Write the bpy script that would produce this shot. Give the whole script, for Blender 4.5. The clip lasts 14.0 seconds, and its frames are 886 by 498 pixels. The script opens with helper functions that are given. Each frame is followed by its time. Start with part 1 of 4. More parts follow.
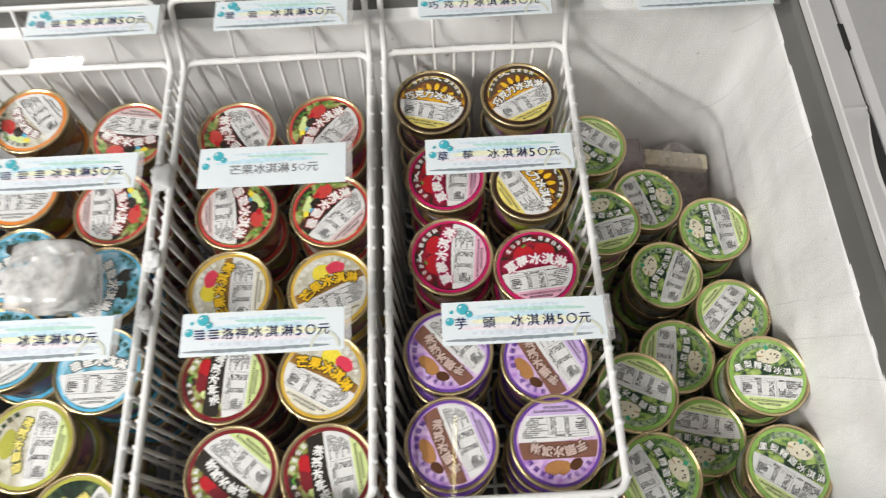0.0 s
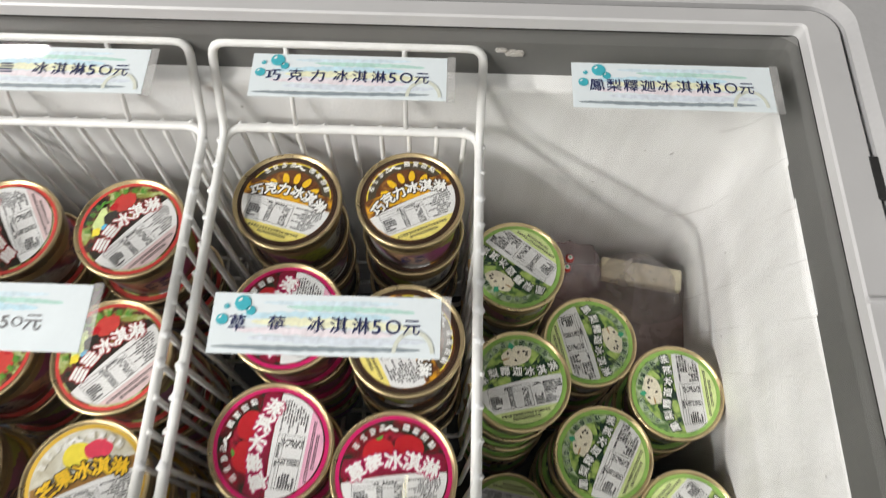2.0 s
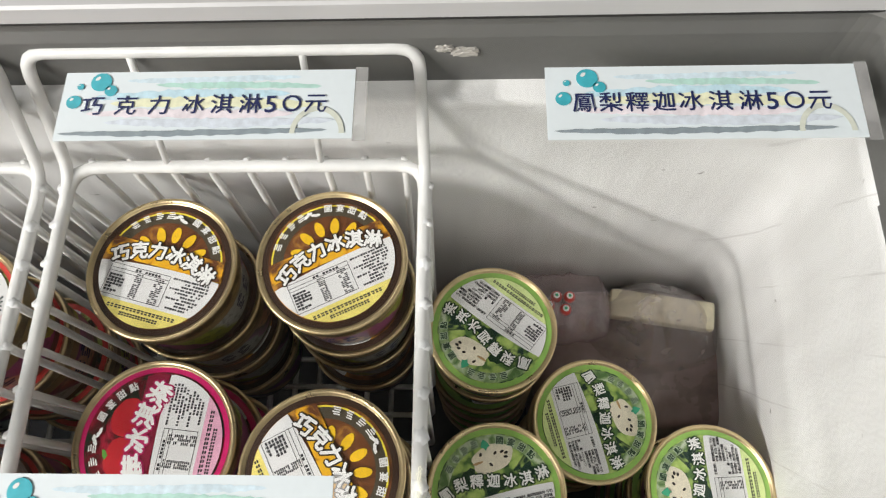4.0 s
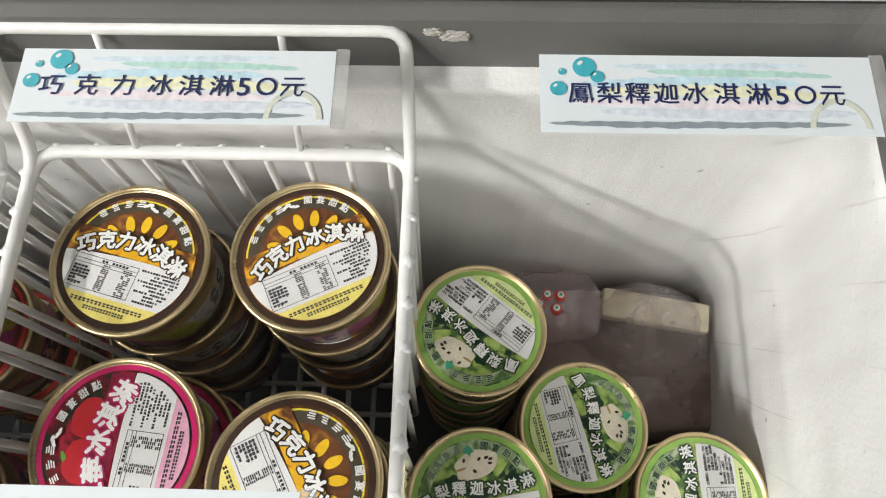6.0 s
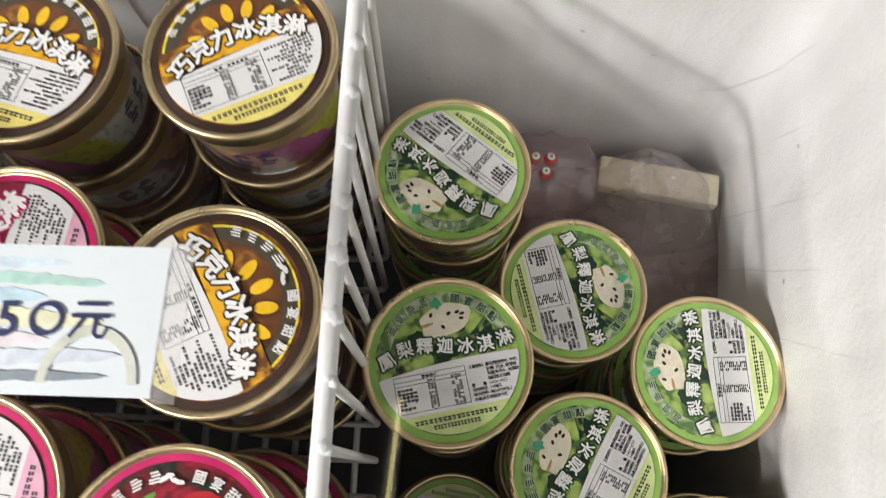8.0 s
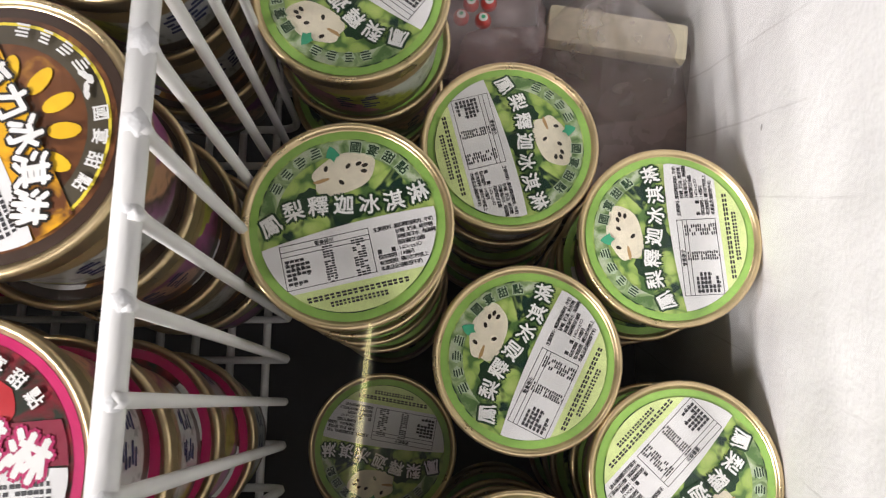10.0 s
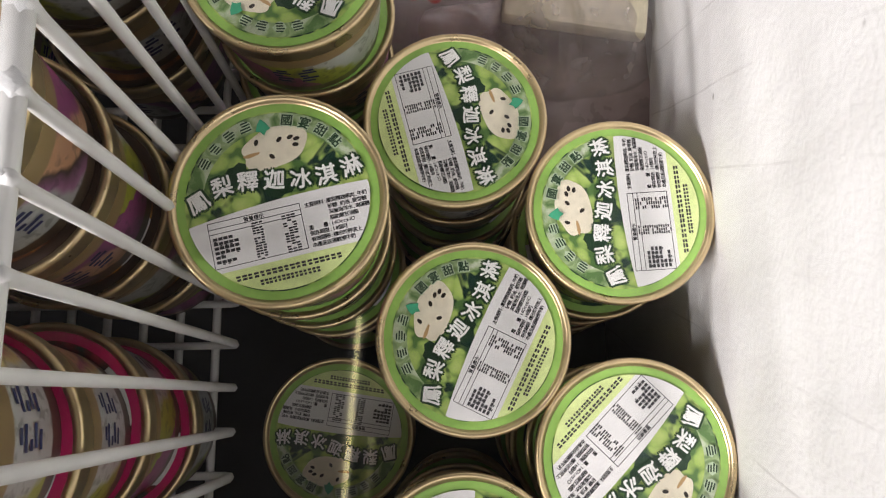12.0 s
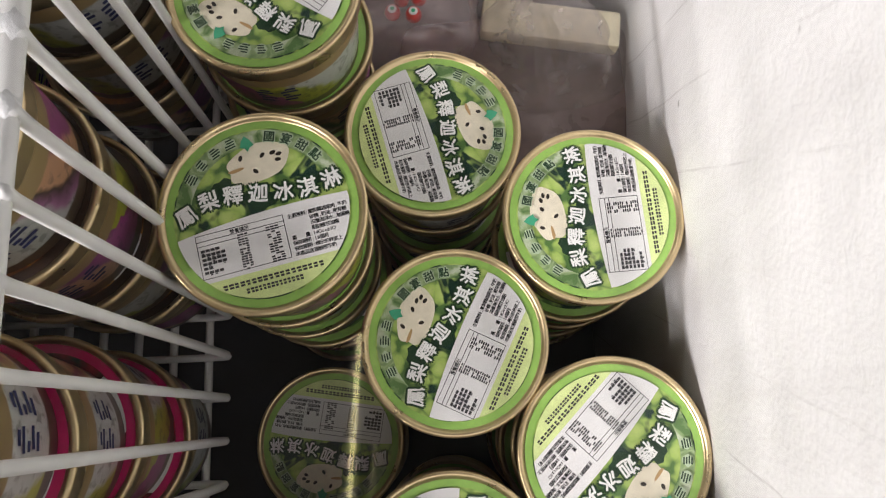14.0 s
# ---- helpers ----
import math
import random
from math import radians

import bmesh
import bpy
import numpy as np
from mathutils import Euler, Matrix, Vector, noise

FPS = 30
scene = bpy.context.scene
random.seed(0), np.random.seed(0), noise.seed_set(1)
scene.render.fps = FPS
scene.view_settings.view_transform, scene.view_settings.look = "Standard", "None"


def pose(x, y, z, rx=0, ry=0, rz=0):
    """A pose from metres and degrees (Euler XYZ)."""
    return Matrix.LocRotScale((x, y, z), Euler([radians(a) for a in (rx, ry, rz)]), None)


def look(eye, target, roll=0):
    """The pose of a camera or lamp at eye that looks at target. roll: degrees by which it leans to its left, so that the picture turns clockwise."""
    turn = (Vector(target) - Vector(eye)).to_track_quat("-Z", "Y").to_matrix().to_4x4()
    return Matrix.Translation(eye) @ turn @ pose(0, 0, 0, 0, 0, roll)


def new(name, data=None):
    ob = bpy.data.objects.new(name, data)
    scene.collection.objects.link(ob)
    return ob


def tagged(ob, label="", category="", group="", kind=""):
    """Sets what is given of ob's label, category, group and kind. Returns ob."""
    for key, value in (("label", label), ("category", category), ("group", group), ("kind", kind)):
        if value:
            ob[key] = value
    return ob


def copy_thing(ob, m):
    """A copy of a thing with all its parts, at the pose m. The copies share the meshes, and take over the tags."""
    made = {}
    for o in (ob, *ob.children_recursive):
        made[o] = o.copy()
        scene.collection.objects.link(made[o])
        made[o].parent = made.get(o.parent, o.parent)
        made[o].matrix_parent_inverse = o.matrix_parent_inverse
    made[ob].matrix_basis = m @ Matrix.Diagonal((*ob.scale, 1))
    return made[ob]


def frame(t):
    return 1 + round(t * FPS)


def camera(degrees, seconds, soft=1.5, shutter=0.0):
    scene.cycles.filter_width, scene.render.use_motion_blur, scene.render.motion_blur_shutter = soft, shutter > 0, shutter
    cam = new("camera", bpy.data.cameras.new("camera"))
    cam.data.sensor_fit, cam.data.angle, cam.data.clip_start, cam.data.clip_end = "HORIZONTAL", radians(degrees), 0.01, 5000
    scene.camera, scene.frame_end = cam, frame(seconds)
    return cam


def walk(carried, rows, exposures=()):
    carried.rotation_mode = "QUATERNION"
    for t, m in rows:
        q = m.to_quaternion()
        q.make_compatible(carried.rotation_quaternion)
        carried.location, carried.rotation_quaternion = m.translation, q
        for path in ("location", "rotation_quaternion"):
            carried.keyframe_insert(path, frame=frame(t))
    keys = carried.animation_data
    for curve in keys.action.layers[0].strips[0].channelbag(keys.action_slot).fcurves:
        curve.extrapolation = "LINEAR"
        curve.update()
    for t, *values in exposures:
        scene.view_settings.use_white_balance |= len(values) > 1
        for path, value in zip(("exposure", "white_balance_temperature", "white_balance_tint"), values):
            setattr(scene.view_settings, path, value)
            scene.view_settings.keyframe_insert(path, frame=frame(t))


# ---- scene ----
cam = camera(62.4, 14.0, soft=1.15, shutter=0.5)
KEY, ADDED_TUBE, FILL, STRIP = 62.0, 62.0, 10.0, (0.012, 0.46)
METRES, EYE, TILT, LEAN, TURN = 0.66, 1.38, -90.0, 0.0, 0.0
ROWS = [
    (0.0, 0.0, 0.0, 0.0, 1.21, 24.29, 2.67),
    (0.5, 0.0331, 0.0675, 0.0583, -0.8, 23.58, 2.2),
    (1.0, 0.0815, 0.1237, 0.1371, -1.0, 23.67, 1.08),
    (1.5, 0.131, 0.1673, 0.2148, -0.88, 23.63, -1.2),
    (2.0, 0.164, 0.2176, 0.2833, -0.36, 24.48, -1.63),
    (2.5, 0.1876, 0.2706, 0.3557, 0.8, 25.07, -2.11),
    (3.0, 0.2104, 0.3195, 0.4109, 1.95, 23.03, -0.74),
    (3.5, 0.2235, 0.3587, 0.4469, 2.2, 21.54, -0.48),
    (6.0, 0.2313, 0.4087, 0.4733, 1.14, 20.33, -1.48),
    (6.5, 0.2252, 0.4178, 0.4738, 0.97, 20.09, -1.29),
    (7.0, 0.2365, 0.4648, 0.4561, 0.61, 19.64, -1.47),
    (7.5, 0.248, 0.4968, 0.4325, 0.59, 18.47, -1.51),
    (8.0, 0.2562, 0.5237, 0.4158, 1.17, 17.07, -1.89),
    (8.5, 0.2715, 0.5695, 0.414, 0.32, 15.35, -0.91),
    (9.0, 0.2801, 0.5984, 0.3986, -0.11, 13.77, -0.27),
    (11.5, 0.3239, 0.6461, 0.3908, -0.0, 11.23, 0.34),
    (12.0, 0.3293, 0.6454, 0.3866, -0.13, 11.39, 0.85),
    (12.5, 0.3348, 0.6416, 0.3808, 0.22, 11.5, 1.16),
    (13.0, 0.3408, 0.6384, 0.379, 0.42, 11.6, 1.79),
    (13.5, 0.3411, 0.6368, 0.3785, 0.38, 12.1, 1.81),
    (14.0, 0.3416, 0.6293, 0.376, 0.26, 12.83, 2.35),
]
walk(cam, [(t, pose(0, 0, EYE, TILT, LEAN, TURN) @ pose(METRES * x, METRES * y, METRES * z, 90 + pitch, roll, yaw)) for t, x, y, z, yaw, pitch, roll in ROWS],
     exposures=((0.0, 0.06, 6500, 10), (3.0, 0.26, 6500, 9), (7.5, 0.29, 6500, 11), (9.0, 0.55, 6450, 15), (11.5, 0.54, 6450, 16), (14.0, 0.51, 6450, 16)))


# ---- world, lamps ----
world = bpy.data.worlds.new("world")
world.use_nodes = True
scene.world = world
world.node_tree.nodes["Background"].inputs[0].default_value = (0.9, 0.95, 1.0, 1)
world.node_tree.nodes["Background"].inputs[1].default_value = 0.0


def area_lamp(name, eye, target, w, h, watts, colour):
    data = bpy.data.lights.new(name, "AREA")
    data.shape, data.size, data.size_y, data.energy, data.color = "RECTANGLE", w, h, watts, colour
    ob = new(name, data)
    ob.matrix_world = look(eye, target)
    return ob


# unseen tubes run along y: the left one throws the basket rail's shadow on the back wall, the second is added
area_lamp("unseen_tube", (-2.12, -0.75, 2.62), (0.2, -0.75, 0.70), 1.4, 0.10, KEY, (1.0, 0.965, 0.93))
# second tube is a made-up source that lifts lids in the basket's shadow
area_lamp("unseen_tube", (-1.50, -1.20, 2.66), (-1.50, -1.201, 0.0), 0.20, 1.2, ADDED_TUBE, (1.0, 0.965, 0.93))
area_lamp("ceiling_spot", (-1.47, 1.90, 2.66), (-1.47, 1.901, 0.0), 0.20, 0.05, 7.5, (1.0, 0.965, 0.93))
# broad overhead fill, added without a known fitting, to brighten shaded lids
area_lamp("added_fill", (0.5, -1.0, 2.66), (0.5, -1.001, 0.0), 1.5, 1.4, FILL, (1.0, 0.965, 0.93))


# ---- materials ----
def nodes_of(name):
    m = bpy.data.materials.new(name)
    m.use_nodes = True
    t = m.node_tree
    return m, t.nodes, t.links, t.nodes["Principled BSDF"]


def ramp(N, L, src, stops):
    r = N.new("ShaderNodeValToRGB")
    e = r.color_ramp.elements
    while len(e) < len(stops):
        e.new(0.5)
    for el, (p, c) in zip(e, stops):
        el.position, el.color = p, (*c, 1)
    L.new(src, r.inputs[0])
    return r.outputs[0]


def noise_tex(N, L, vec, scale, detail=3.0, rough=0.55, dist=0.0):
    n = N.new("ShaderNodeTexNoise")
    n.inputs["Scale"].default_value, n.inputs["Detail"].default_value = scale, detail
    n.inputs["Roughness"].default_value, n.inputs["Distortion"].default_value = rough, dist
    L.new(vec, n.inputs["Vector"])
    return n.outputs[0]


def coords(N, which="Object"):
    return N.new("ShaderNodeTexCoord").outputs[which]


def bump_into(N, L, bsdf, height, strength, distance):
    b = N.new("ShaderNodeBump")
    b.inputs["Strength"].default_value, b.inputs["Distance"].default_value = strength, distance
    L.new(height, b.inputs["Height"])
    L.new(b.outputs[0], bsdf.inputs["Normal"])


def shade(c, k):
    return tuple(min(1.0, v * k) for v in c)


def surface(name, colour, rough=0.5, metal=0.0, vary=0.12, scale=60.0, bump=0.0, fine=400.0, coat=0.0):
    """A painted, paper or metal surface with broad stains and fine grain."""
    m, N, L, B = nodes_of(name)
    v = coords(N)
    broad, grain = noise_tex(N, L, v, scale, 4), noise_tex(N, L, v, fine, 2)
    mix = N.new("ShaderNodeMath")
    mix.operation = "MULTIPLY_ADD"
    mix.inputs[1].default_value = 0.35
    L.new(grain, mix.inputs[0]), L.new(broad, mix.inputs[2])
    L.new(ramp(N, L, mix.outputs[0], [(0.35, shade(colour, 1 - vary)), (0.95, shade(colour, 1 + vary))]), B.inputs["Base Color"])
    B.inputs["Metallic"].default_value, B.inputs["Coat Weight"].default_value = metal, coat
    r = N.new("ShaderNodeMapRange")
    r.inputs["To Min"].default_value, r.inputs["To Max"].default_value = max(0.03, rough - 0.1), min(1, rough + 0.12)
    L.new(broad, r.inputs[0]), L.new(r.outputs[0], B.inputs["Roughness"])
    if bump:
        bump_into(N, L, B, mix.outputs[0], bump, 0.001)
    return m


def patchwork(name, stops, scale, rough=0.3, dist=0.6, detail=4.0):
    """A printed picture: soft patches of several inks."""
    m, N, L, B = nodes_of(name)
    v = coords(N)
    L.new(ramp(N, L, noise_tex(N, L, v, scale, detail, 0.6, dist), stops), B.inputs["Base Color"])
    B.inputs["Roughness"].default_value, B.inputs["Coat Weight"].default_value = rough, 0.25
    return m


def scaly(name, light, mid, gap, deep, cell, mask):
    """Printed fruit skin: rounded scales with dark seams, breaking up into deep shade."""
    m, N, L, B = nodes_of(name)
    v = coords(N)
    vor = N.new("ShaderNodeTexVoronoi")
    vor.inputs["Scale"].default_value, vor.inputs["Randomness"].default_value = cell, 0.8
    warp, off = N.new("ShaderNodeTexNoise"), N.new("ShaderNodeVectorMath")
    warp.inputs["Scale"].default_value = 130
    off.operation = "MULTIPLY_ADD"
    off.inputs[1].default_value = (0.012, 0.012, 0.012)
    L.new(v, warp.inputs["Vector"]), L.new(warp.outputs["Color"], off.inputs[0]), L.new(v, off.inputs[2])
    L.new(off.outputs[0], vor.inputs["Vector"])
    skin = ramp(N, L, vor.outputs["Distance"], [(0.05, light), (0.42, mid), (0.66, gap)])
    where = ramp(N, L, noise_tex(N, L, v, mask, 3, 0.55, 0.5), [(0.385, (1, 1, 1)), (0.425, (0, 0, 0))])
    mix = N.new("ShaderNodeMix")
    mix.data_type = "RGBA"
    L.new(where, mix.inputs[0]), L.new(skin, mix.inputs[6])
    mix.inputs[7].default_value = (*deep, 1)
    L.new(mix.outputs[2], B.inputs["Base Color"])
    B.inputs["Roughness"].default_value, B.inputs["Coat Weight"].default_value = 0.3, 0.25
    return m


def frost_material():
    """White liner under rime: soft grey blotches, sparse dark specks, faint hairlines, ice relief."""
    m, N, L, B = nodes_of("frosted_liner")
    v = coords(N)
    big, mid, tiny = noise_tex(N, L, v, 7, 4), noise_tex(N, L, v, 38, 5), noise_tex(N, L, v, 420, 3)
    col = ramp(N, L, big, [(0.30, (0.80, 0.80, 0.795)), (0.62, (0.92, 0.92, 0.92))])
    speck = ramp(N, L, noise_tex(N, L, v, 120, 1), [(0.17, (0.50, 0.49, 0.48)), (0.23, (1, 1, 1))])
    mul = N.new("ShaderNodeMix")
    mul.data_type, mul.blend_type = "RGBA", "MULTIPLY"
    mul.inputs[0].default_value = 1.0
    L.new(col, mul.inputs[6]), L.new(speck, mul.inputs[7])
    wave = N.new("ShaderNodeTexWave")
    wave.bands_direction = "Y"
    split, lean, joined, side = (N.new("ShaderNode" + k) for k in ("SeparateXYZ", "Math", "CombineXYZ", "Math"))
    lean.operation, side.operation = "MULTIPLY_ADD", "GREATER_THAN"
    lean.inputs[1].default_value, side.inputs[1].default_value = 0.28, 0.30
    L.new(v, split.inputs[0]), L.new(split.outputs["Z"], lean.inputs[0]), L.new(split.outputs["Y"], lean.inputs[2])
    L.new(split.outputs["X"], side.inputs[0])
    L.new(split.outputs["X"], joined.inputs["X"]), L.new(lean.outputs[0], joined.inputs["Y"]), L.new(split.outputs["Z"], joined.inputs["Z"])
    wave.inputs["Scale"].default_value, wave.inputs["Distortion"].default_value, wave.inputs["Phase Offset"].default_value = 8.85, 0.25, 0.19
    wave.inputs["Detail"].default_value, wave.inputs["Detail Scale"].default_value = 2, 3.0
    L.new(joined.outputs[0], wave.inputs["Vector"])
    line = ramp(N, L, wave.outputs["Fac"], [(0.0, (0.60, 0.59, 0.58)), (0.003, (1, 1, 1))])
    mul2 = N.new("ShaderNodeMix")
    mul2.data_type, mul2.blend_type = "RGBA", "MULTIPLY"
    where = N.new("ShaderNodeMath")
    where.operation = "MULTIPLY"
    L.new(ramp(N, L, noise_tex(N, L, v, 14, 2), [(0.44, (0, 0, 0)), (0.62, (0.45, 0.45, 0.45))]), where.inputs[0]), L.new(side.outputs[0], where.inputs[1])
    L.new(where.outputs[0], mul2.inputs[0])
    L.new(mul.outputs[2], mul2.inputs[6]), L.new(line, mul2.inputs[7])
    squeeze = N.new("ShaderNodeMapping")
    squeeze.inputs["Scale"].default_value = (1, 1, 0.12)
    L.new(v, squeeze.inputs[0])
    streak = ramp(N, L, noise_tex(N, L, squeeze.outputs[0], 45, 4), [(0.35, (0.86, 0.855, 0.85)), (0.60, (1, 1, 1))])
    mul3 = N.new("ShaderNodeMix")
    mul3.data_type, mul3.blend_type = "RGBA", "MULTIPLY"
    mul3.inputs[0].default_value = 0.6
    L.new(mul2.outputs[2], mul3.inputs[6]), L.new(streak, mul3.inputs[7])
    L.new(mul3.outputs[2], B.inputs["Base Color"])
    B.inputs["Roughness"].default_value = 0.55
    add = N.new("ShaderNodeMath")
    add.operation = "MULTIPLY_ADD"
    add.inputs[1].default_value = 0.3
    L.new(tiny, add.inputs[0]), L.new(mid, add.inputs[2])
    bump_into(N, L, B, add.outputs[0], 0.35, 0.004)
    return m


def brushed_metal():
    m, N, L, B = nodes_of("grey_lid_frame")
    v = coords(N)
    n = noise_tex(N, L, v, 9, 4)
    L.new(ramp(N, L, n, [(0.3, (0.50, 0.50, 0.505)), (0.7, (0.57, 0.57, 0.575))]), B.inputs["Base Color"])
    B.inputs["Roughness"].default_value, B.inputs["Metallic"].default_value = 0.42, 0.05
    bump_into(N, L, B, noise_tex(N, L, v, 600, 2), 0.06, 0.001)
    return m


def pane_glass():
    """Clear sheet: sees through, mirrors at its Fresnel share, faint grease."""
    m, N, L, B = nodes_of("lid_glass")
    out = N["Material Output"]
    tr, gl, mx, lw = (N.new("ShaderNode" + k) for k in ("BsdfTransparent", "BsdfGlossy", "MixShader", "LayerWeight"))
    tr.inputs[0].default_value = (0.985, 0.995, 0.99, 1)
    gl.inputs["Roughness"].default_value = 0.015
    pw, ad = N.new("ShaderNodeMath"), N.new("ShaderNodeMath")
    pw.operation, ad.operation = "POWER", "MULTIPLY_ADD"
    lw.inputs["Blend"].default_value = 0.5
    pw.inputs[1].default_value = 5.0
    ad.inputs[1].default_value, ad.inputs[2].default_value = 0.93, 0.065
    L.new(lw.outputs["Facing"], pw.inputs[0]), L.new(pw.outputs[0], ad.inputs[0]), L.new(ad.outputs[0], mx.inputs[0])
    L.new(tr.outputs[0], mx.inputs[1]), L.new(gl.outputs[0], mx.inputs[2])
    L.new(mx.outputs[0], out.inputs["Surface"])
    return m


def clear_film(name, tint, veil, gloss_rough, milk=(0.84, 0.83, 0.82)):
    """Thin crumpled plastic: mostly clear, a milky share and sharp glints."""
    m, N, L, B = nodes_of(name)
    out = N["Material Output"]
    tr, df, gl, m1, m2, lw, pw = (N.new("ShaderNode" + k) for k in
                                  ("BsdfTransparent", "BsdfDiffuse", "BsdfGlossy", "MixShader", "MixShader", "LayerWeight", "Math"))
    pw.operation = "MULTIPLY_ADD"
    pw.inputs[1].default_value, pw.inputs[2].default_value = 0.32, 0.05
    lw.inputs["Blend"].default_value = 0.25
    L.new(lw.outputs["Facing"], pw.inputs[0])
    tr.inputs[0].default_value = (*tint, 1)
    df.inputs[0].default_value = (*milk, 1)
    gl.inputs["Roughness"].default_value = gloss_rough
    n = noise_tex(N, L, coords(N), 60, 4)
    r = N.new("ShaderNodeMapRange")
    r.inputs[1].default_value, r.inputs[2].default_value = 0.3, 0.75
    r.inputs["To Min"].default_value, r.inputs["To Max"].default_value = veil * 0.3, veil * 1.7
    L.new(n, r.inputs[0])
    L.new(r.outputs[0], m1.inputs[0]), L.new(tr.outputs[0], m1.inputs[1]), L.new(df.outputs[0], m1.inputs[2])
    L.new(pw.outputs[0], m2.inputs[0]), L.new(m1.outputs[0], m2.inputs[1]), L.new(gl.outputs[0], m2.inputs[2])
    L.new(m2.outputs[0], out.inputs["Surface"])
    return m


def glowing(name, colour, strength):
    m, N, L, B = nodes_of(name)
    B.inputs["Base Color"].default_value = (*colour, 1)
    B.inputs["Emission Color"].default_value = (*colour, 1)
    B.inputs["Emission Strength"].default_value = strength
    return m


FROST = frost_material()
FRAME = brushed_metal()
RIM_GREY = surface("grey_rim_plastic", (0.42, 0.42, 0.425), 0.45, 0, 0.10, 8)
# collar grey is lowered to hold the shade under the lid frame
THROAT = surface("shaded_grey_throat", (0.135, 0.135, 0.13), 0.55, 0, 0.18, 14, 0.1)
# near-black stands for the deep shade between cups, not the floor's own colour
TANK_FLOOR = surface("shade_black_floor", (0.035, 0.037, 0.05), 0.5, 0, 0.3, 20)
GASKET = surface("black_gasket", (0.02, 0.02, 0.02), 0.7)
CABINET = surface("white_cabinet_paint", (0.72, 0.72, 0.71), 0.35, 0, 0.05, 6)
WIRE = surface("white_coated_wire", (0.80, 0.80, 0.79), 0.40, 0, 0.10, 90, 0.4, 500)
RIME = surface("rime_ice", (0.85, 0.86, 0.87), 0.45, 0, 0.08, 200, 0.7, 900)
DULL_ICE = surface("dull_ice", (0.42, 0.40, 0.37), 0.4, 0, 0.2, 200, 0.5)
GLASS = pane_glass()
GOLD = surface("gold_lacquered_tin", (0.66, 0.52, 0.30), 0.30, 0.85, 0.16, 70, 0.05)
PAPER = surface("white_sticker_paper", (0.75, 0.75, 0.745), 0.5, 0, 0.04, 50)
INK = surface("black_ink", (0.03, 0.03, 0.035), 0.5)
GREY_INK = surface("grey_ink", (0.20, 0.20, 0.21), 0.5)
WHITE_INK = surface("white_ink", (0.82, 0.82, 0.80), 0.4)
CARD = surface("pale_tag_card", (0.75, 0.82, 0.85), 0.35, 0, 0.04, 40, 0, 300, 0.3)
NAVY = surface("navy_ink", (0.018, 0.026, 0.10), 0.5)
TEAL = surface("teal_ink", (0.06, 0.42, 0.50), 0.4, 0, 0.2, 150)
FILM = clear_film("clear_bag_film", (0.95, 0.93, 0.925), 0.25, 0.10, (0.84, 0.77, 0.76))
BEAD_FILM = clear_film("bead_bag_film", (0.95, 0.90, 0.905), 0.16, 0.12, (0.80, 0.66, 0.68))
MILKY = clear_film("milky_film", (0.95, 0.95, 0.95), 0.55, 0.2)
TAPE = clear_film("laminate_edge", (0.97, 0.98, 0.98), 0.22, 0.08)
SHADE_CLOTH = surface("brown_bag_wrap", (0.27, 0.205, 0.195), 0.28, 0, 0.35, 22, 0.35, 90)
WALL_PAINT = surface("shop_wall_paint", (0.22, 0.22, 0.21), 0.8, 0, 0.06, 2)
FLOOR_TILE = surface("shop_floor", (0.16, 0.16, 0.15), 0.5, 0, 0.1, 3)


# ---- mesh helpers ----
def link(name, bm, material, parent=None, label="", smooth=False, bevel=0.0):
    if bevel:
        bmesh.ops.bevel(bm, geom=bm.edges[:], offset=bevel, segments=2, affect="EDGES", profile=0.6)
    me = bpy.data.meshes.new(name)
    bm.to_mesh(me)
    bm.free()
    for mt in (material if isinstance(material, (list, tuple)) else (material,)):
        me.materials.append(mt)
    if smooth:
        me.polygons.foreach_set("use_smooth", [True] * len(me.polygons))
    ob = new(name, me)
    ob.parent = parent
    if label:
        ob["label"] = label
    return ob


part = link


def box(x0, y0, z0, x1, y1, z1, bm=None):
    bm = bm or bmesh.new()
    m = Matrix.LocRotScale(((x0 + x1) / 2, (y0 + y1) / 2, (z0 + z1) / 2), None, (x1 - x0, y1 - y0, z1 - z0))
    bmesh.ops.create_cube(bm, size=1, matrix=m)
    return bm


def lathe(profile, seg=48, bm=None):
    """Turn (radius, height) pairs about z; radius 0 closes to a point."""
    bm = bm or bmesh.new()
    rings = []
    for r, z in profile:
        if r <= 0:
            rings.append([bm.verts.new((0, 0, z))])
        else:
            rings.append([bm.verts.new((r * math.cos(2 * math.pi * i / seg), r * math.sin(2 * math.pi * i / seg), z)) for i in range(seg)])
    for a, b in zip(rings, rings[1:]):
        for i in range(seg):
            j = (i + 1) % seg
            q = [a[i % len(a)], a[j % len(a)], b[j % len(b)], b[i % len(b)]]
            q = [v for k, v in enumerate(q) if v not in q[:k]]
            if len(q) > 2:
                bm.faces.new(q)
    bmesh.ops.recalc_face_normals(bm, faces=bm.faces)
    return bm


